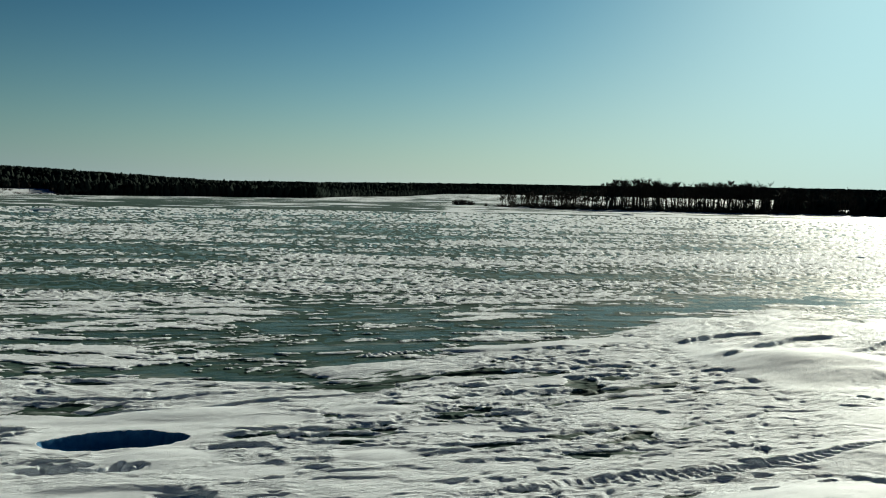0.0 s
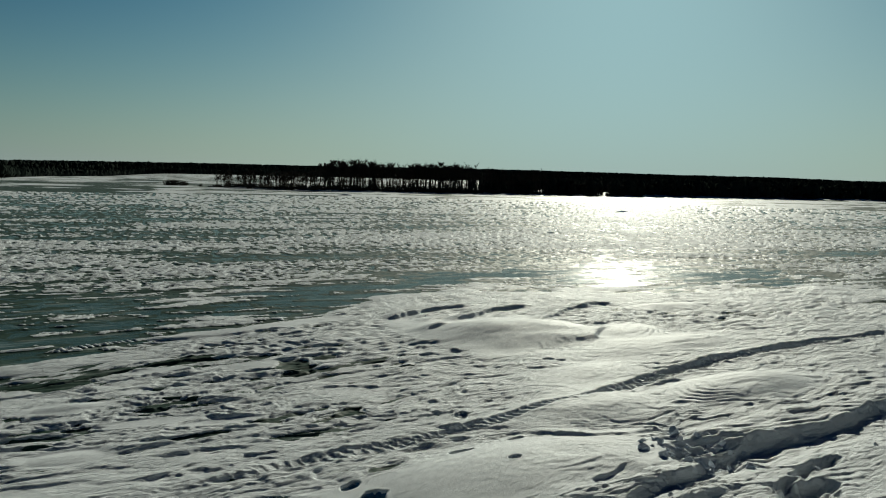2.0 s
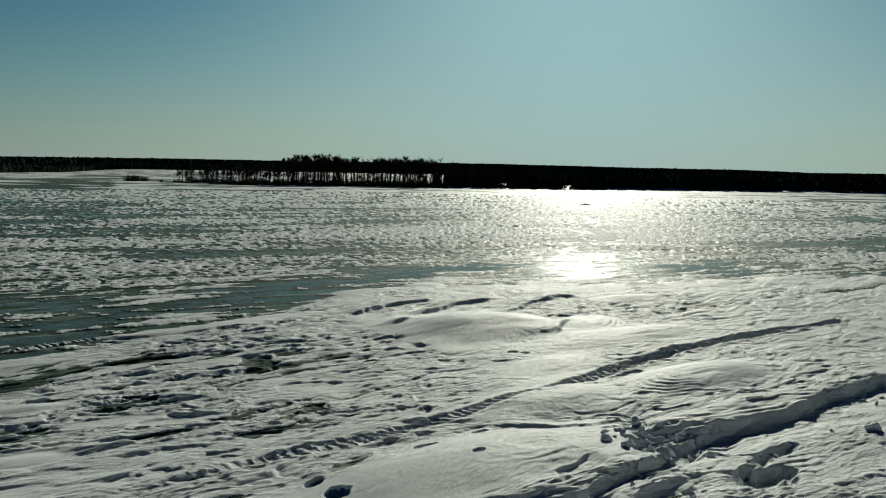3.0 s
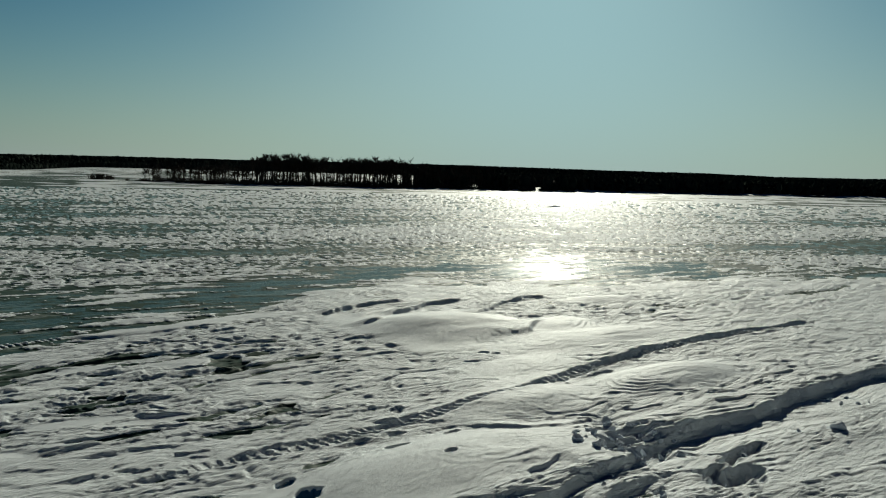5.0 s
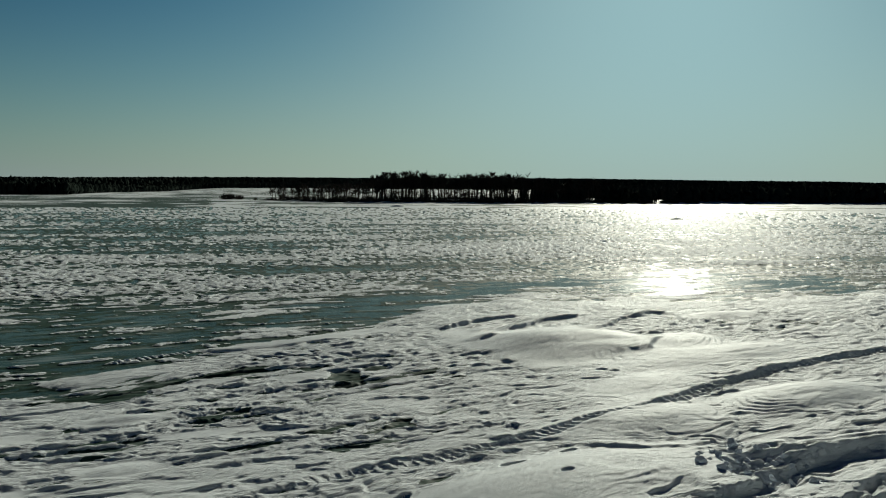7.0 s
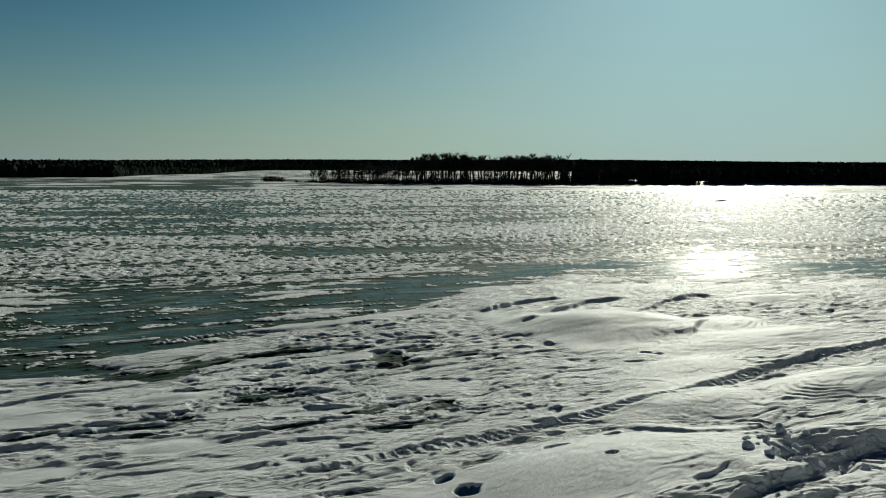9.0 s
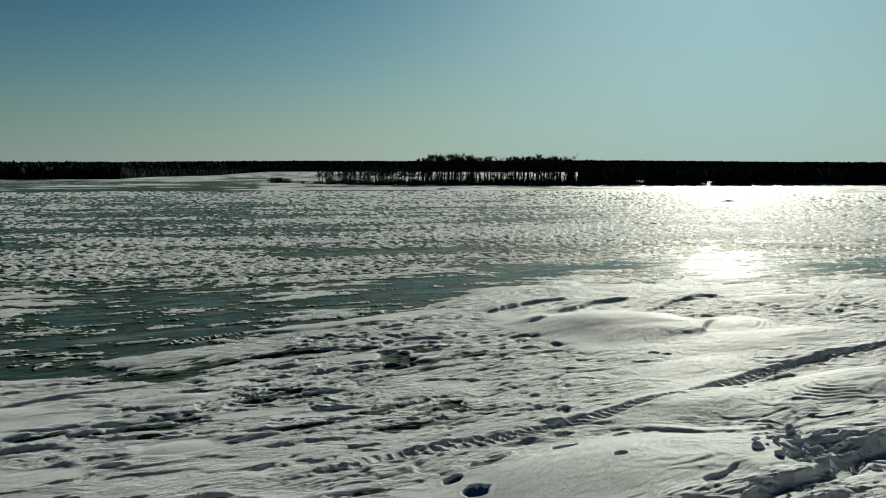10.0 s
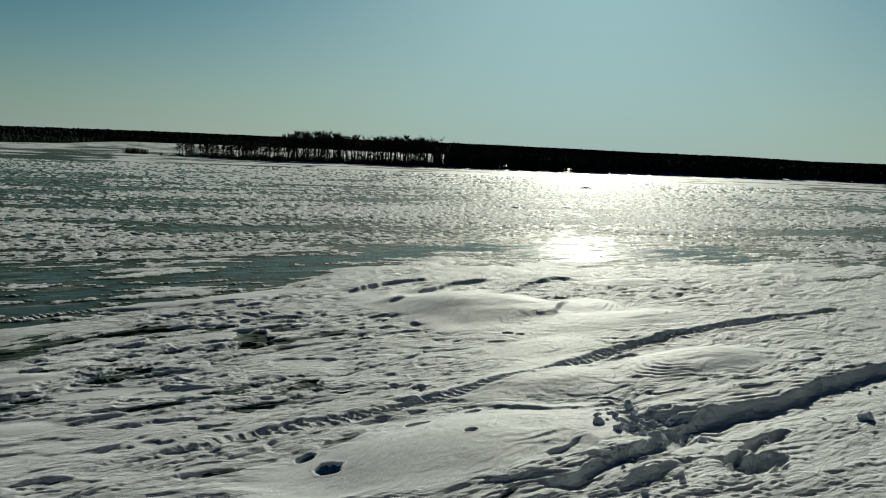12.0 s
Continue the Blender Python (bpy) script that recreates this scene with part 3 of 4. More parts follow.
    for cx, cy, a, b, h, turn in SCOOPS:
        c, s0 = math.cos(radians(turn)), math.sin(radians(turn))
        k = 0.12 if h > 0.25 else min(1.0, 0.2 / b)
        u = ((xs - cx) * c + (ys - cy) * s0) / (a * 1.2)
        v = ((ys - cy) * c - (xs - cx) * s0) / b + k * (1.3 * jit + 0.5 * nib)
        r = np.abs(u) ** 2.2 + np.abs(v) ** 1.5 + k * 0.12 * nib
        deep = h if h > 0.15 else h * 0.18
        zc = zc - deep * (1 - sstep(0.6 if h > 0.25 else 0.35, 1.05, r)) * (0.2 + 0.8 * sstep(-0.9, 0.5, v))
        if h > 0.15:
            cc = np.maximum(cc, 1 - sstep(1.1, 1.5, r))
        # the big hollow's shade is painted: snow cover cut away, dark blue below
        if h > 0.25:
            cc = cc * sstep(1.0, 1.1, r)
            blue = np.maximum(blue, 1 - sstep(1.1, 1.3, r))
    for cx, cy, a, b, h, turn in PRINTS:
        r = oval(xs, ys, cx, cy, a, b, turn) + 0.3 * jit + 0.25 * nib + 0.3 * crumbs
        zc = zc - h * (1 - sstep(0.75, 1.05, r)) + 0.005 * np.exp(-((r - 1.25) / 0.2) ** 2)
        # shade of the deep prints as colour: no snow cover, dark blue base
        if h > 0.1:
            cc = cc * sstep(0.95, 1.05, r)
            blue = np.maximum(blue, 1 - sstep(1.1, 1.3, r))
    floor = ICE_Z + 0.03 + 0.05 * jit2 + 0.04 * jit
    zc = np.where((ys < 14.5) & (np.hypot(xs, ys) > 14.0) & (zc < floor), floor + 0.2 * (zc - floor), zc)
    z[close], cover[close] = zc, cc
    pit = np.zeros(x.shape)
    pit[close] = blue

    # the bank underfoot, the spit and the far shores
    z = z + 2.15 * (1 - sstep(1.5, 7.2, y * 0.95 + np.abs(x) * 0.12))
    spit = sstep(0, 14, d - np.interp(az, SHORE_AZ, SHORE_D)) * (1 - sstep(-12, 0, d - np.interp(az, SHORE_AZ, BACK_D))) * sstep(2.2, 4.5, az) * (1 - sstep(92, 95, az))
    z = z + spit * (0.9 + 0.8 * gnoise(x * 0.03, y * 0.03, 31) + 0.3 * np.exp(-((az - 25.3) / 0.5) ** 2) + 0.2 * np.exp(-((az - 29.6) / 0.8) ** 2))
    z = z + 4.6 * sstep(550, 1150, d) * sstep(-4, 1, az)
    bank = sstep(392, 440, d) * (1 - sstep(-25.4, -24.8, az)) * sstep(-40, -34, az)
    z = z + 2.6 * bank
    cover = np.maximum(cover, np.maximum(np.maximum(sstep(0.05, 0.3, spit), bank), 0.5 * sstep(520, 900, d)))
    cover = np.maximum(cover, np.maximum(1 - sstep(6.5, 7.6, d), snowy * (1 - fade(0.3))))
    return z, cover, (1 - snowy) * (0.25 + 0.75 * lake) * (1 - 0.75 * sstep(70, 200, d)), 1 - 0.8 * calm * snowy, pit


def snow_height(x, y, cell):
    return snow_shape(x, y, cell)[0]


# ---- the ground: one sheet of ice, and the snow that lies on it ----
EYE = 3.8
GRID = 0.07  # degrees between neighbouring columns
azs = np.concatenate([np.arange(-180, -33, 3.0), np.arange(-33, 55, GRID), np.arange(55, 180, 3.0)])
drops = np.concatenate([np.arange(24.2, 6.0, -0.025), np.arange(6.0, 2.4, -0.028), np.arange(2.4, 0.72, -0.034)])
radii = np.concatenate([[0.4, 1.2, 2.2, 3.2, 4.2, 5.0, 5.7, 6.3, 6.8, 7.3, 7.7, 8.0, 8.2, 8.35], EYE / np.tan(np.radians(drops)), [320, 345, 375, 410, 450, 500, 560, 640, 740, 860, 1000, 1200, 1500, 2000, 2800, 4400]])


def sheet(name, azimuths, rads, height, mat, smooth=True):
    na, nr = len(azimuths), len(rads)
    a = np.radians(azimuths)[None, :]
    r = rads[:, None]
    x, y = (r * np.sin(a)), (r * np.cos(a))
    cell = np.maximum(np.gradient(rads)[:, None], 0.35 * r * np.gradient(a[0])[None, :])
    z = height(x.ravel(), y.ravel(), np.clip(cell.ravel() * 0.8, 0.02, 400))
    co = np.stack([x.ravel(), y.ravel(), z], 1)
    co = np.vstack([co, [[0, 0, co[:na, 2].mean()]]])
    i = np.arange(nr - 1)[:, None] * na
    j = np.arange(na)[None, :]
    k = (j + 1) % na
    quads = np.stack([i + j, i + k, i + na + k, i + na + j], -1).reshape(-1, 4)[:, ::-1]
    tris = np.stack([np.full(na, nr * na), k[0], j[0]], -1)[:, ::-1]
    me = bpy.data.meshes.new(name)
    nv, nq, nt = len(co), len(quads), len(tris)
    me.vertices.add(nv)
    me.vertices.foreach_set("co", co.ravel())
    me.loops.add(nq * 4 + nt * 3)
    me.loops.foreach_set("vertex_index", np.concatenate([quads.ravel(), tris.ravel()]).astype(np.int32))
    me.polygons.add(nq + nt)
    me.polygons.foreach_set("loop_start", np.concatenate([np.arange(nq) * 4, nq * 4 + np.arange(nt) * 3]).astype(np.int32))
    me.update(calc_edges=True)
    if smooth:
        me.polygons.foreach_set("use_smooth", np.ones(nq + nt, dtype=bool))
    me.materials.append(mat)
    return new(name, me)


GROUND_COVER = GROUND_CRUST = GROUND_GRAIN = GROUND_PIT = None


def ground_height(x, y, cell):
    global GROUND_COVER, GROUND_CRUST, GROUND_GRAIN, GROUND_PIT
    z, GROUND_COVER, GROUND_CRUST, GROUND_GRAIN, GROUND_PIT = snow_shape(x, y, cell)
    return z


snow = sheet("ground", azs, radii, ground_height, SNOW)
lay = snow.data.attributes.new("cover", "FLOAT", "POINT")
lay.data.foreach_set("value", np.append(GROUND_COVER, 1.0).astype(np.float32))
lay = snow.data.attributes.new("crusty", "FLOAT", "POINT")
lay.data.foreach_set("value", np.append(GROUND_CRUST, 0.0).astype(np.float32))
lay = snow.data.attributes.new("grain", "FLOAT", "POINT")
lay.data.foreach_set("value", np.append(GROUND_GRAIN, 1.0).astype(np.float32))
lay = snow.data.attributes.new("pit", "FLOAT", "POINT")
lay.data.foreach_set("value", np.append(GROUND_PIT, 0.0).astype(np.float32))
tagged(snow, "wind-carved crusty snow with tyre tracks lying on lake ice", "snow", kind="structure")
ice = sheet("water", np.arange(-180, 180, 4.0), np.array([1, 8, 12, 13, 13.6, 14.0, 14.4, 15, 20, 60, 200, 600, 1500, 3000, 4400.0]), lambda x, y, c: ICE_Z - 0.6 * (1 - sstep(13.6, 14.4, np.hypot(x, y))), ICE)
tagged(ice, "frozen lake of bare teal ice under patchy snow", "ice", kind="structure")

# ---- hills and far woods ----
SKY_AZ = [-180, -90, -45, -28, -23.4, -18.4, -15.5, -7.4, 4, 9.8, 19, 27, 34.5, 40.6, 45, 50, 70, 120, 180]
SKY_EL = [1.2, 1.4, 1.5, 1.27, 1.08, 0.82, 0.66, 0.70, 0.80, 0.79, 0.86, 0.82, 0.72, 0.68, 0.55, 0.56, 0.8, 1.0, 1.2]
FOOT_AZ = [-180, -90, -45, -28, -25.5, -24.7, -18, -9, -6.5, -1, 4, 24, 50, 70, 90, 120, 180]
FOOT_D = [300, 330, 400, 448, 448, 412, 440, 480, 700, 1050, 1150, 1150, 1000, 800, 500, 300, 300]


def hill_height(d, az):
    foot = np.interp(az, FOOT_AZ, FOOT_D)
    depth = foot * 0.28
    tree = 7.5
    top = EYE + (foot + depth) * np.tan(np.radians(np.interp(az, SKY_AZ, SKY_EL))) - tree
    base = -0.3 + 4.6 * sstep(550, 1150, foot) * sstep(-4, 1, az)
    f = sstep(0, 1, (d - foot) / depth)
    return base + (top - base) * f + 0.5 * f * gnoise(az * 0.9, d * 0.01, 41)


bm = bmesh.new()
h_az = np.arange(-180, 180.1, 1.0)
rows_h = []
for f in (0.0, 0.15, 0.3, 0.5, 0.7, 0.85, 1.0, 1.3):
    foot = np.interp(h_az, FOOT_AZ, FOOT_D)
    d = foot * (1 + 0.28 * f)
    z = hill_height(d, h_az)
    rows_h.append([bm.verts.new((dd * math.sin(radians(a)), dd * math.cos(radians(a)), zz)) for dd, a, zz in zip(d, h_az, z)])
for r0, r1 in zip(rows_h, rows_h[1:]):
    for k in range(len(r0) - 1):
        bm.faces.new((r0[k], r0[k + 1], r1[k + 1], r1[k]))
me = bpy.data.meshes.new("hill")
bm.normal_update()
bm.to_mesh(me)
bm.free()
me.materials.append(FLOOR)
tagged(new("backdrop", me), "low wooded hills round the frozen lake", "hill", kind="structure")


def spires(name, spots, mat, label):
    """Far trees, each a ragged tapering crown on a stub of trunk, as one mesh."""
    verts, faces = [], []
    rnd = random.Random(len(spots))
    for x, y, z, h, w in spots:
        levels = [(0.0, 0.7), (0.4, 1.0), (0.8, 0.75), (1.0, 0.12)]
        base = len(verts)
        lean = rnd.uniform(-0.05, 0.05)
        for f, r in levels:
            r = r * w * rnd.uniform(0.7, 1.3)
            t0 = rnd.uniform(0, 6.28)
            for k in range(4):
                a = t0 + k * 1.571
                rr = r * rnd.uniform(0.6, 1.25)
                verts.append((x + rr * math.cos(a) + lean * f * h, y + rr * math.sin(a), z + f * h))
        for lv in range(len(levels) - 1):
            for k in range(4):
                p, q = base + lv * 4 + k, base + lv * 4 + (k + 1) % 4
                faces.append((p, q, q + 4, p + 4))
    me = bpy.data.meshes.new(name)
    me.from_pydata(verts, [], faces)
    me.polygons.foreach_set("use_smooth", [True] * len(faces))
    me.materials.append(mat)
    return tagged(new(name, me), label, "woods", kind="stuff")


rnd = random.Random(3)
spots = []
for k in range(13000):
    az = rnd.uniform(-42, 64)
    foot = float(np.interp(az, FOOT_AZ, FOOT_D))
    f = rnd.choice((0.0, rnd.random(), 0.8 + 0.3 * rnd.random(), 1.0))
    d = foot * (1 + 0.28 * f) + rnd.uniform(0, 8)
    z = float(hill_height(np.array([d]), np.array([az]))[0])
    h = 7.5 * rnd.uniform(0.88, 1.01) * (1.12 if rnd.random() < 0.02 else 1)
    spots.append((d * math.sin(radians(az)), d * math.cos(radians(az)), z - 0.5, h, rnd.uniform(0.9, 1.5) * (1.0 + d / 900)))
spires("far_woods", spots, WOODS, "dense dark woods covering the distant low hills")


# ---- trees and bushes on the spit ----
def prism(verts, faces, a, b, ra, rb, sides=3):
    """A tapered stick from a to b."""
    a, b = Vector(a), Vector(b)
    ax = (b - a).normalized()
    u = ax.orthogonal().normalized()
    v = ax.cross(u)
    base = len(verts)
    for p, r in ((a, ra), (b, rb)):
        for k in range(sides):
            t = k * math.tau / sides
            verts.append(p + (u * math.cos(t) + v * math.sin(t)) * r)
    for k in range(sides):
        n = (k + 1) % sides
        faces.append((base + k, base + n, base + sides + n, base + sides + k))


def part(name, verts, faces, mat, parent):
    me = bpy.data.meshes.new(name)
    me.from_pydata([tuple(v) for v in verts], [], faces)
    me.materials.append(mat)
    ob = new(name, me)
    ob.parent = parent
    return ob


def bare_tree(seed, height):
    """A leafless tree: a bent tapering trunk with limbs, and a crown of fine branches."""
    r = random.Random(seed)
    root = new("tree")
    tv, tf, cv, cf = [], [], [], []
    pts = [Vector((0, 0, -0.3))]
    lean = Vector((r.uniform(-0.1, 0.1), r.uniform(-0.1, 0.1), 0))
    for k in range(1, 7):
        f = k / 6
        pts.append(Vector((lean.x * height * f + r.uniform(-0.12, 0.12), lean.y * height * f + r.uniform(-0.12, 0.12), height * 0.93 * f)))
    rad = 0.028 * height
    for k in range(6):
        prism(tv, tf, pts[k], pts[k + 1], rad * (1 - k / 6.6), rad * (1 - (k + 1) / 6.6), 6)
    for k in range(16):
        f = r.uniform(0.42, 0.97)
        seg = min(5, int(f * 6))
        p = pts[seg].lerp(pts[seg + 1], f * 6 - seg)
        a = r.uniform(0, math.tau)
        length = height * r.uniform(0.14, 0.27) * (1.15 - 0.6 * f)
        tip = p + Vector((math.cos(a) * length * 0.65, math.sin(a) * length * 0.65, length * r.uniform(0.6, 1.05)))
        prism(tv, tf, p, tip, rad * 0.35 * (1.2 - f), 0.015, 4)
        for j in range(13):
            g = r.uniform(0.2, 1.0)
            q = p.lerp(tip, g)
            b = a + r.uniform(-1.6, 1.6)
            ln = r.uniform(0.3, 0.85) * height / 7
            e = q + Vector((math.cos(b) * ln * 0.7, math.sin(b) * ln * 0.7, ln * r.uniform(0.3, 1.1)))
            prism(cv, cf, q, e, 0.04, 0.014)
            for m in range(2):
                w = q.lerp(e, r.uniform(0.3, 0.9))
                c = b + r.uniform(-1.2, 1.2)
                l2 = ln * r.uniform(0.3, 0.6)
                prism(cv, cf, w, w + Vector((math.cos(c) * l2 * 0.7, math.sin(c) * l2 * 0.7, l2 * r.uniform(0.2, 0.9))), 0.034, 0.012)
    part("trunk", tv, tf, BARK, root)
    part("crown", cv, cf, TWIG, root)
    return root


def bare_bush(seed, wide, high):
    """A dense leafless bush: stems that fan out of the ground, with twigs."""
    r = random.Random(seed)
    root = new("bush")
    sv, sf, cv, cf = [], [], [], []
    for k in range(32):
        a = r.uniform(0, math.tau)
        o = r.uniform(0, 0.5) * wide
        p = Vector((math.cos(a) * o, math.sin(a) * o * 0.7, -0.15))
        tip = p + Vector((math.cos(a) * wide * 0.3, math.sin(a) * wide * 0.2, high * r.uniform(0.6, 1.05)))
        prism(sv, sf, p, tip, 0.03, 0.012)
        for j in range(6):
            q = p.lerp(tip, r.uniform(0.15, 1.0))
            b = r.uniform(0, math.tau)
            ln = r.uniform(0.25, 0.6)
            prism(cv, cf, q, q + Vector((math.cos(b) * ln * 0.7, math.sin(b) * ln * 0.7, ln * r.uniform(0.0, 0.7))), 0.05, 0.016)
    part("stem", sv, sf, BARK, root)
    part("foliage", cv, cf, TWIG, root)
    return root


def land(x, y):
    return float(snow_height(np.array([x]), np.array([y]), np.array([5.0]))[0])


def put(kinds, az, d, scale, turn, flat=1.0):
    x, y = d * math.sin(radians(az)), d * math.cos(radians(az))
    m = pose(x, y, max(land(x, y), ICE_Z) - 0.05, 0, 0, turn)
    src = kinds[rnd.randrange(len(kinds))]
    ob = copy_thing(src, m)
    ob.scale = (scale, scale, scale * flat)
    return ob


rnd = random.Random(11)
TREES = [tagged(bare_tree(50 + k, 7.0), "dark leafless tree on the snowy lake spit", "tree", "trees on the spit") for k in range(8)]
BUSHES = [tagged(bare_bush(80 + k, 2.2, 1.5), "low dark leafless bush at the snowy lake shore", "bush", "bushes on the shore") for k in range(5)]
TOP_AZ = [3.4, 8, 10.2, 11.5, 12.5, 14, 18, 21, 24, 30, 50]
TOP_H = [4.2, 5.4, 6.9, 8.2, 8.3, 7.6, 7.9, 7.3, 6.4, 5.4, 5.0]
for k in range(150):
    az = 3.65 + 23 * ((k + rnd.uniform(-0.9, 0.9)) / 150 + 0.004) ** 0.85 if k else 3.65
    d0, d1 = float(np.interp(az, SHORE_AZ, SHORE_D)), float(np.interp(az, SHORE_AZ, BACK_D))
    d = d0 + 2.5 + (min(d1 - d0, 30) - 4) * rnd.random() ** 1.4
    h = float(np.interp(az, TOP_AZ, TOP_H)) * rnd.uniform(0.72, 1.05)
    put(TREES, az, d, h / 7.0, rnd.uniform(0, 360))
for k in range(76):
    az = rnd.choice((rnd.uniform(10.4, 14.4), rnd.uniform(12, 23), rnd.uniform(16.5, 20)))
    d = float(np.interp(az, SHORE_AZ, SHORE_D)) + rnd.uniform(4, 24)
    put(TREES, az, d, float(np.interp(az, TOP_AZ, TOP_H)) / 7.0 * rnd.uniform(0.92, 1.05), rnd.uniform(0, 360))
for k in range(26):
    az = 3.7 + 6.5 * rnd.random()
    d = float(np.interp(az, SHORE_AZ, SHORE_D)) + rnd.uniform(3, 9)
    put(TREES, az, d, rnd.uniform(0.5, 0.76), rnd.uniform(0, 360))
for k in range(50):
    az = 6.5 + 24 * rnd.random()
    d = float(np.interp(az, SHORE_AZ, SHORE_D)) + rnd.uniform(2, 22)
    put(TREES, az, d, rnd.uniform(0.3, 0.55), rnd.uniform(0, 360))
for k in range(200):
    az = 3.2 + 29 * (k + rnd.uniform(-0.5, 0.5)) / 200
    if 25.3 < az < 25.5 or 29.6 < az < 29.75:
        continue
    d = float(np.interp(az, SHORE_AZ, SHORE_D)) + rnd.uniform(1.0, 7.0)
    put(BUSHES, az, d, rnd.uniform(0.7, 1.25) * (0.6 if az < 4.5 else 1.0), rnd.uniform(0, 360), rnd.uniform(0.6, 1.0))
for az, d, sc in ((0.55, 306, 0.9), (0.8, 304, 1.15), (1.0, 305, 1.2), (1.15, 303, 1.1), (1.5, 303, 0.9), (1.65, 302, 0.8), (2.6, 290, 0.5)):
    put(BUSHES, az, d, sc * 1.35, rnd.uniform(0, 360), 1.0)
for k in range(26):
    put(BUSHES, -30.5 + 5.6 * (k + rnd.random()) / 26, rnd.choice((391, 393, 396, 405, 420)), rnd.uniform(0.8, 1.2), rnd.uniform(0, 360), 0.6)
for k in range(12):
    put(TREES, -30 + 5 * rnd.random(), rnd.uniform(400, 440), rnd.uniform(0.35, 0.6), rnd.uniform(0, 360))
for ob in TREES + BUSHES:
    for o in (*ob.children_recursive, ob):
        bpy.data.objects.remove(o)

# thin stems and brush between the trees of the spit
bv, bf = [], []
for k in range(7200):
    az = 4.2 + 27.8 * rnd.random()
    if (25.2 < az < 25.6 or 29.5 < az < 29.9) and rnd.random() < 0.8:
        continue
    thicket = float(gnoise(np.array([az * 1.9]), np.array([0.5]), 71)[0] + 0.6 * gnoise(np.array([az * 5.3]), np.array([0.5]), 72)[0])
    if thicket + 0.4 * min(1.0, max(0.0, (az - 11) / 6)) < rnd.uniform(-0.35, 0.3):
        continue
    d = float(np.interp(az, SHORE_AZ, SHORE_D)) + rnd.uniform(2.5, 22)
    x, y = d * math.sin(radians(az)), d * math.cos(radians(az))
    side = rnd.uniform(-0.5, 0.5)
    if k % 9 < 6:      # low scrub
        h = rnd.uniform(0.3, 1.5)
        prism(bv, bf, (x, y, 0.3), (x + side * h, y, 0.7 + h), 0.07, 0.03)
    elif k % 9 < 7:    # saplings
        h = rnd.uniform(1.6, 4.6)
        prism(bv, bf, (x, y, 0.3), (x + side * h * 0.4, y, 0.6 + h), 0.05, 0.02)
    else:              # crossing boughs
        z, run = rnd.uniform(2.2, 4.8), rnd.uniform(0.6, 1.6)
        prism(bv, bf, (x, y, z), (x + math.copysign(run, side), y, z + rnd.uniform(-0.2, 0.9)), 0.04, 0.02)
me = bpy.data.meshes.new("brush")
me.from_pydata([tuple(v) for v in bv], [], bf)
me.materials.append(TWIG)
tagged(new("brush", me), "dark leafless brush and saplings among the trees", "brush", kind="stuff")

spots = []
for k in range(2600):
    az = rnd.uniform(20.6, 66)
    d0 = float(np.interp(az, SHORE_AZ, SHORE_D))
    f = rnd.random() ** 1.5
    d = d0 + 7 + 60 * f
    if (25.0 < az < 25.8 or 29.3 < az < 30.1) and f < 0.25:
        continue
    if az < 26 and f < 0.3 and rnd.random() < 0.75 or az < 23.2 and rnd.random() < 0.8 - 0.25 * (az - 20.6):
        continue
    x, y = d * math.sin(radians(az)), d * math.cos(radians(az))
    spots.append((x, y, 0.6, rnd.uniform(2.6, 5.2), rnd.uniform(0.9, 1.9)))
spires("shore_woods", spots, WOODS, "dense dark scrub woods along the lake shore")


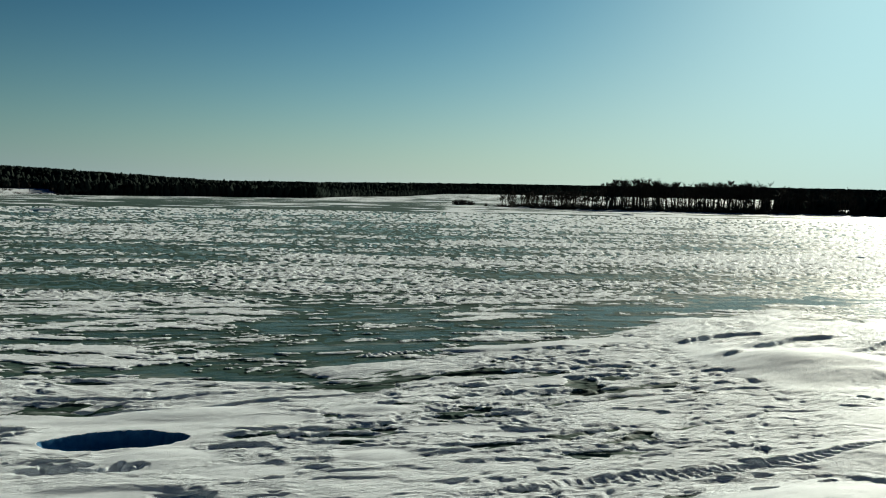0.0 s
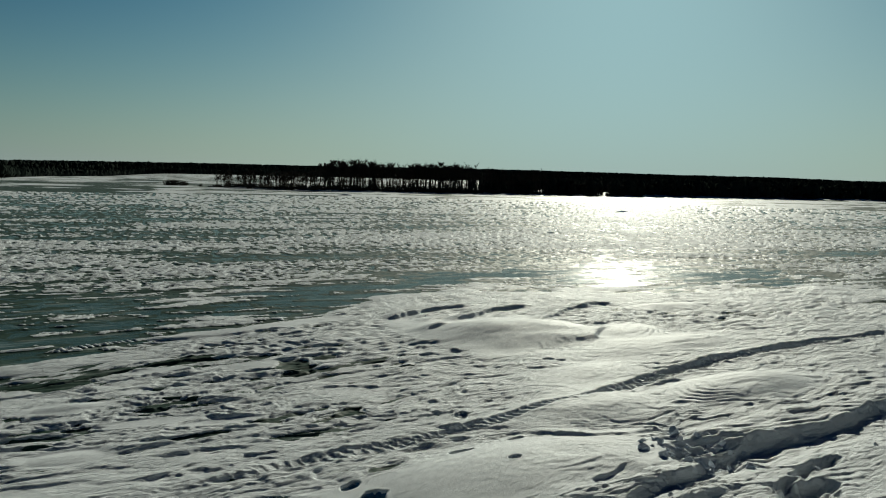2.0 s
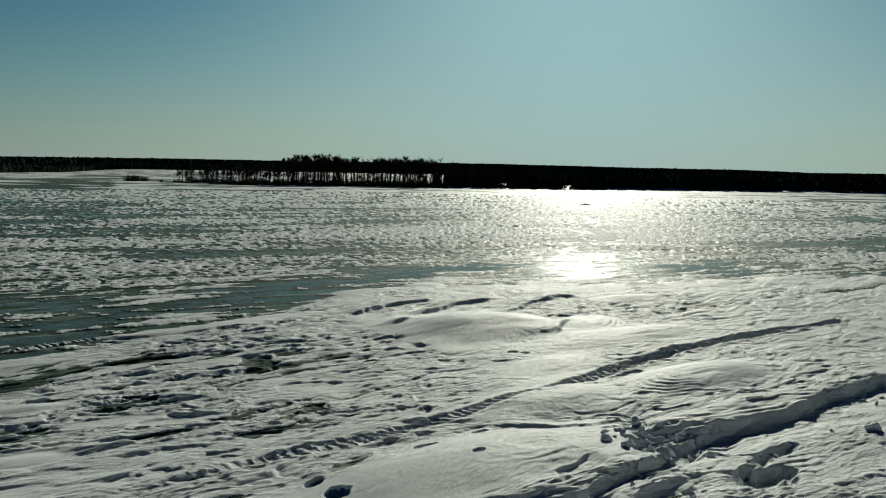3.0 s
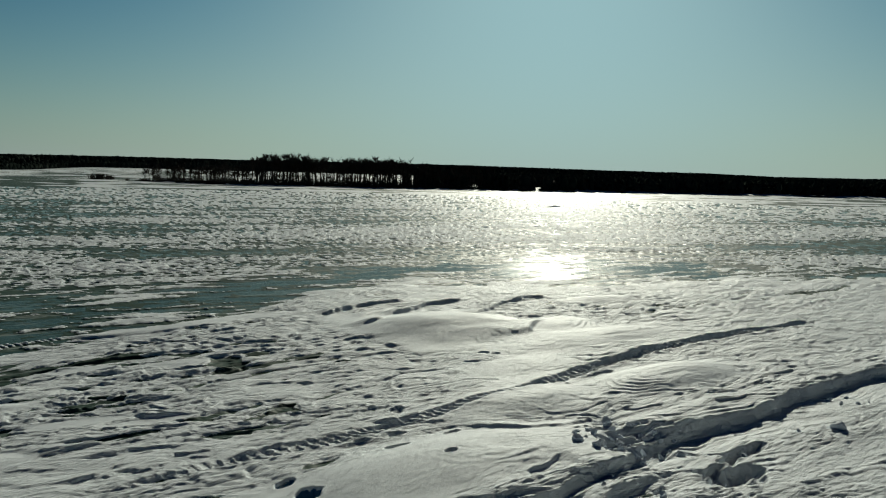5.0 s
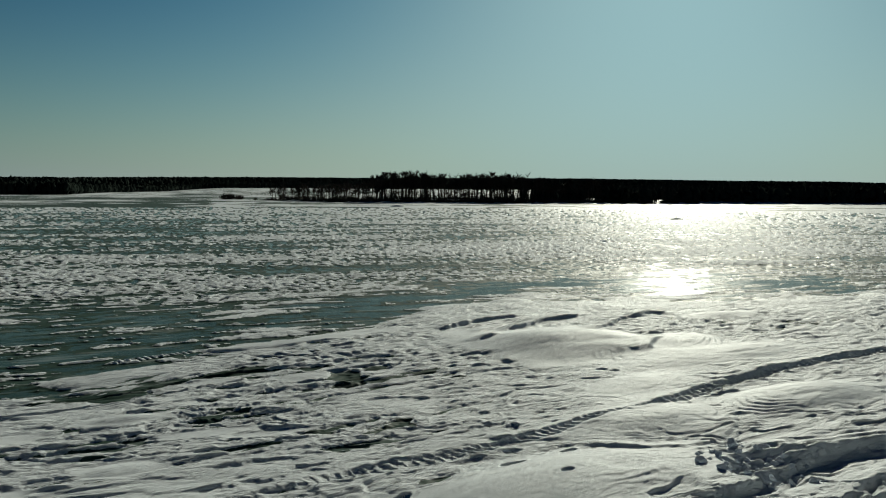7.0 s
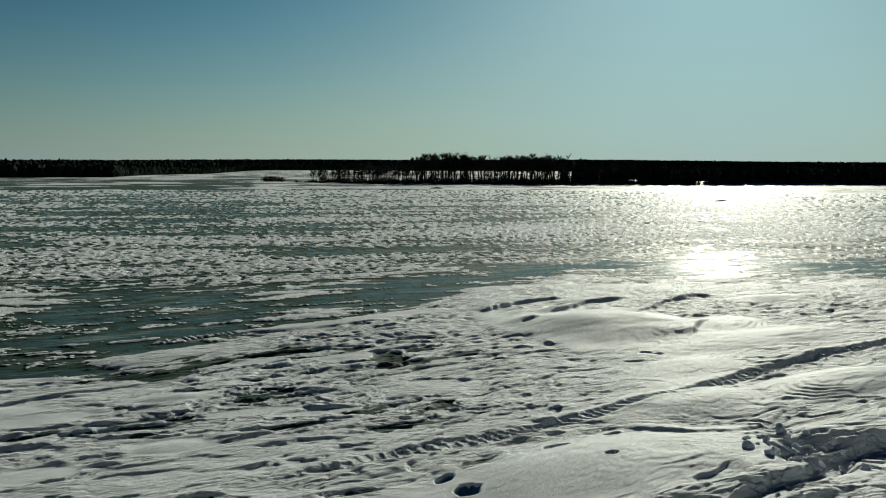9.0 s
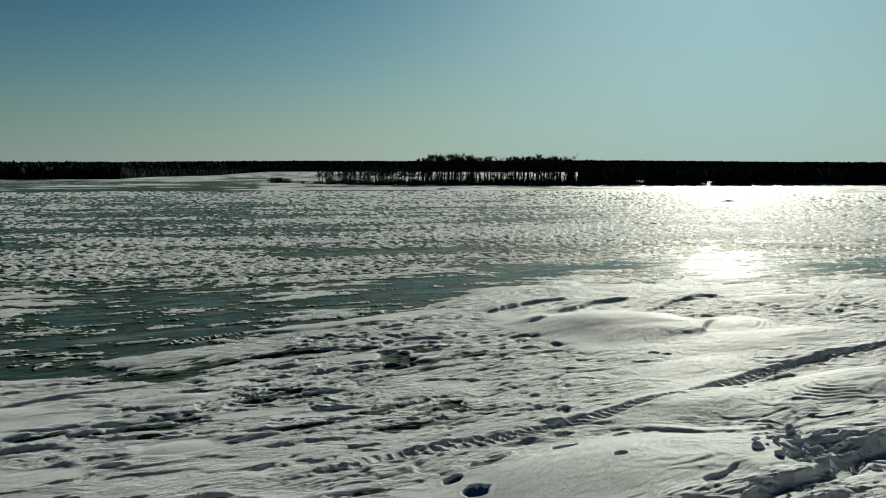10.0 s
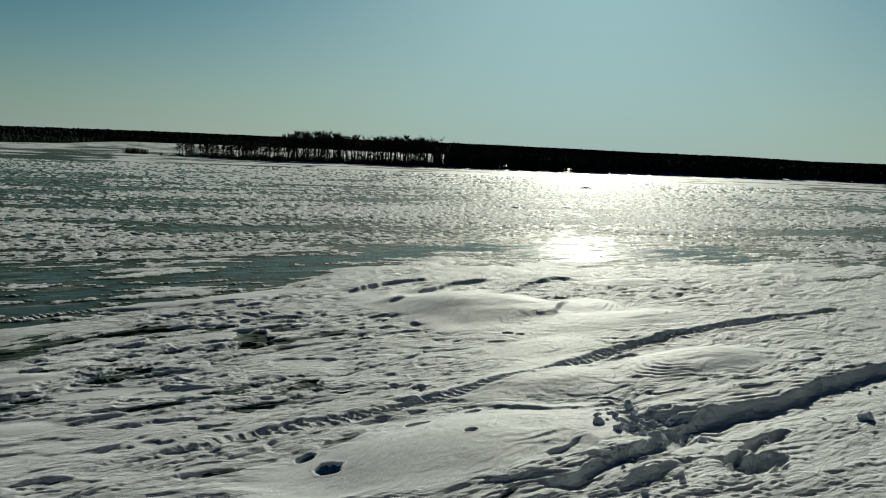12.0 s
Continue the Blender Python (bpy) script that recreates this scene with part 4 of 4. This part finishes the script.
# ---- loose blocks of snow on the broken bank, and hummocks out on the ice ----
def snow_lump(name, seed, size, flat, detail=2, keep=(0.5, 0.85)):
    r = random.Random(seed)
    bm = bmesh.new()
    bmesh.ops.create_icosphere(bm, subdivisions=detail, radius=size)
    cuts = [(Vector((r.uniform(-1, 1), r.uniform(-1, 1), r.uniform(-0.4, 1))).normalized(), size * r.uniform(*keep)) for _ in range(9)]
    for v in bm.verts:
        for nrm, lim in cuts:
            over = v.co.dot(nrm) - lim
            if over > 0:
                v.co -= nrm * over * 0.9
        v.co += v.co.normalized() * size * 0.12 * noise.noise(v.co * (2.5 / size) + Vector((seed, 0, 0)))
        v.co.z *= flat
    me = bpy.data.meshes.new(name)
    bm.to_mesh(me)
    bm.free()
    me.materials.append(LOOSE)
    return new(name, me)


rnd = random.Random(21)
BLOCKS = [tagged(snow_lump("snow_block", 30 + k, 0.1, 0.75, 3, (0.35, 0.6)), "loose angular block of broken snow on the bank", "snow block", "broken snow blocks") for k in range(6)]
for k in range(60):
    if k % 3 < 2:
        a, r = rnd.uniform(0, math.tau), rnd.random() ** 0.6
        x, y = 7.3 + 0.9 * r * math.cos(a), 9.8 + 0.8 * r * math.sin(a)
    else:
        i = rnd.randrange(1, len(LEDGE) - 2)
        f = rnd.random()
        x, y = (LEDGE[i][c] + (LEDGE[i + 1][c] - LEDGE[i][c]) * f for c in (0, 1))
        off = 0.15 + 1.3 * rnd.random() ** 1.5
        x, y = x + 0.4 * off, y - 0.9 * off
    size = rnd.uniform(0.35, 1.0) * (1.8 if rnd.random() < 0.12 else 1)
    z = float(snow_height(np.array([x]), np.array([y]), np.array([0.03]))[0])
    ob = copy_thing(BLOCKS[k % 6], pose(x, y, z + 0.02 * size, rnd.uniform(-20, 20), rnd.uniform(-20, 20), rnd.uniform(0, 360)))
    ob.scale = (size, size * rnd.uniform(0.7, 1.1), size * rnd.uniform(0.8, 1.2))
for ob in BLOCKS:
    bpy.data.objects.remove(ob)
for k, (x, y, size) in enumerate(((29.5, 59.4, 0.42), (40.2, 186, 1.5), (-64, 132, 1.6), (34.4, 60.6, 0.3), (62, 104, 0.8))):
    lump = snow_lump("ice_hummock", 90 + k, size, 0.32)
    lump.scale = (1.5, 0.9, 1)
    lump.location = (x, y, ICE_Z + 0.02)
    tagged(lump, "low crusted hummock of snow and ice standing out of the lake", "ice hummock", "hummocks on the lake")
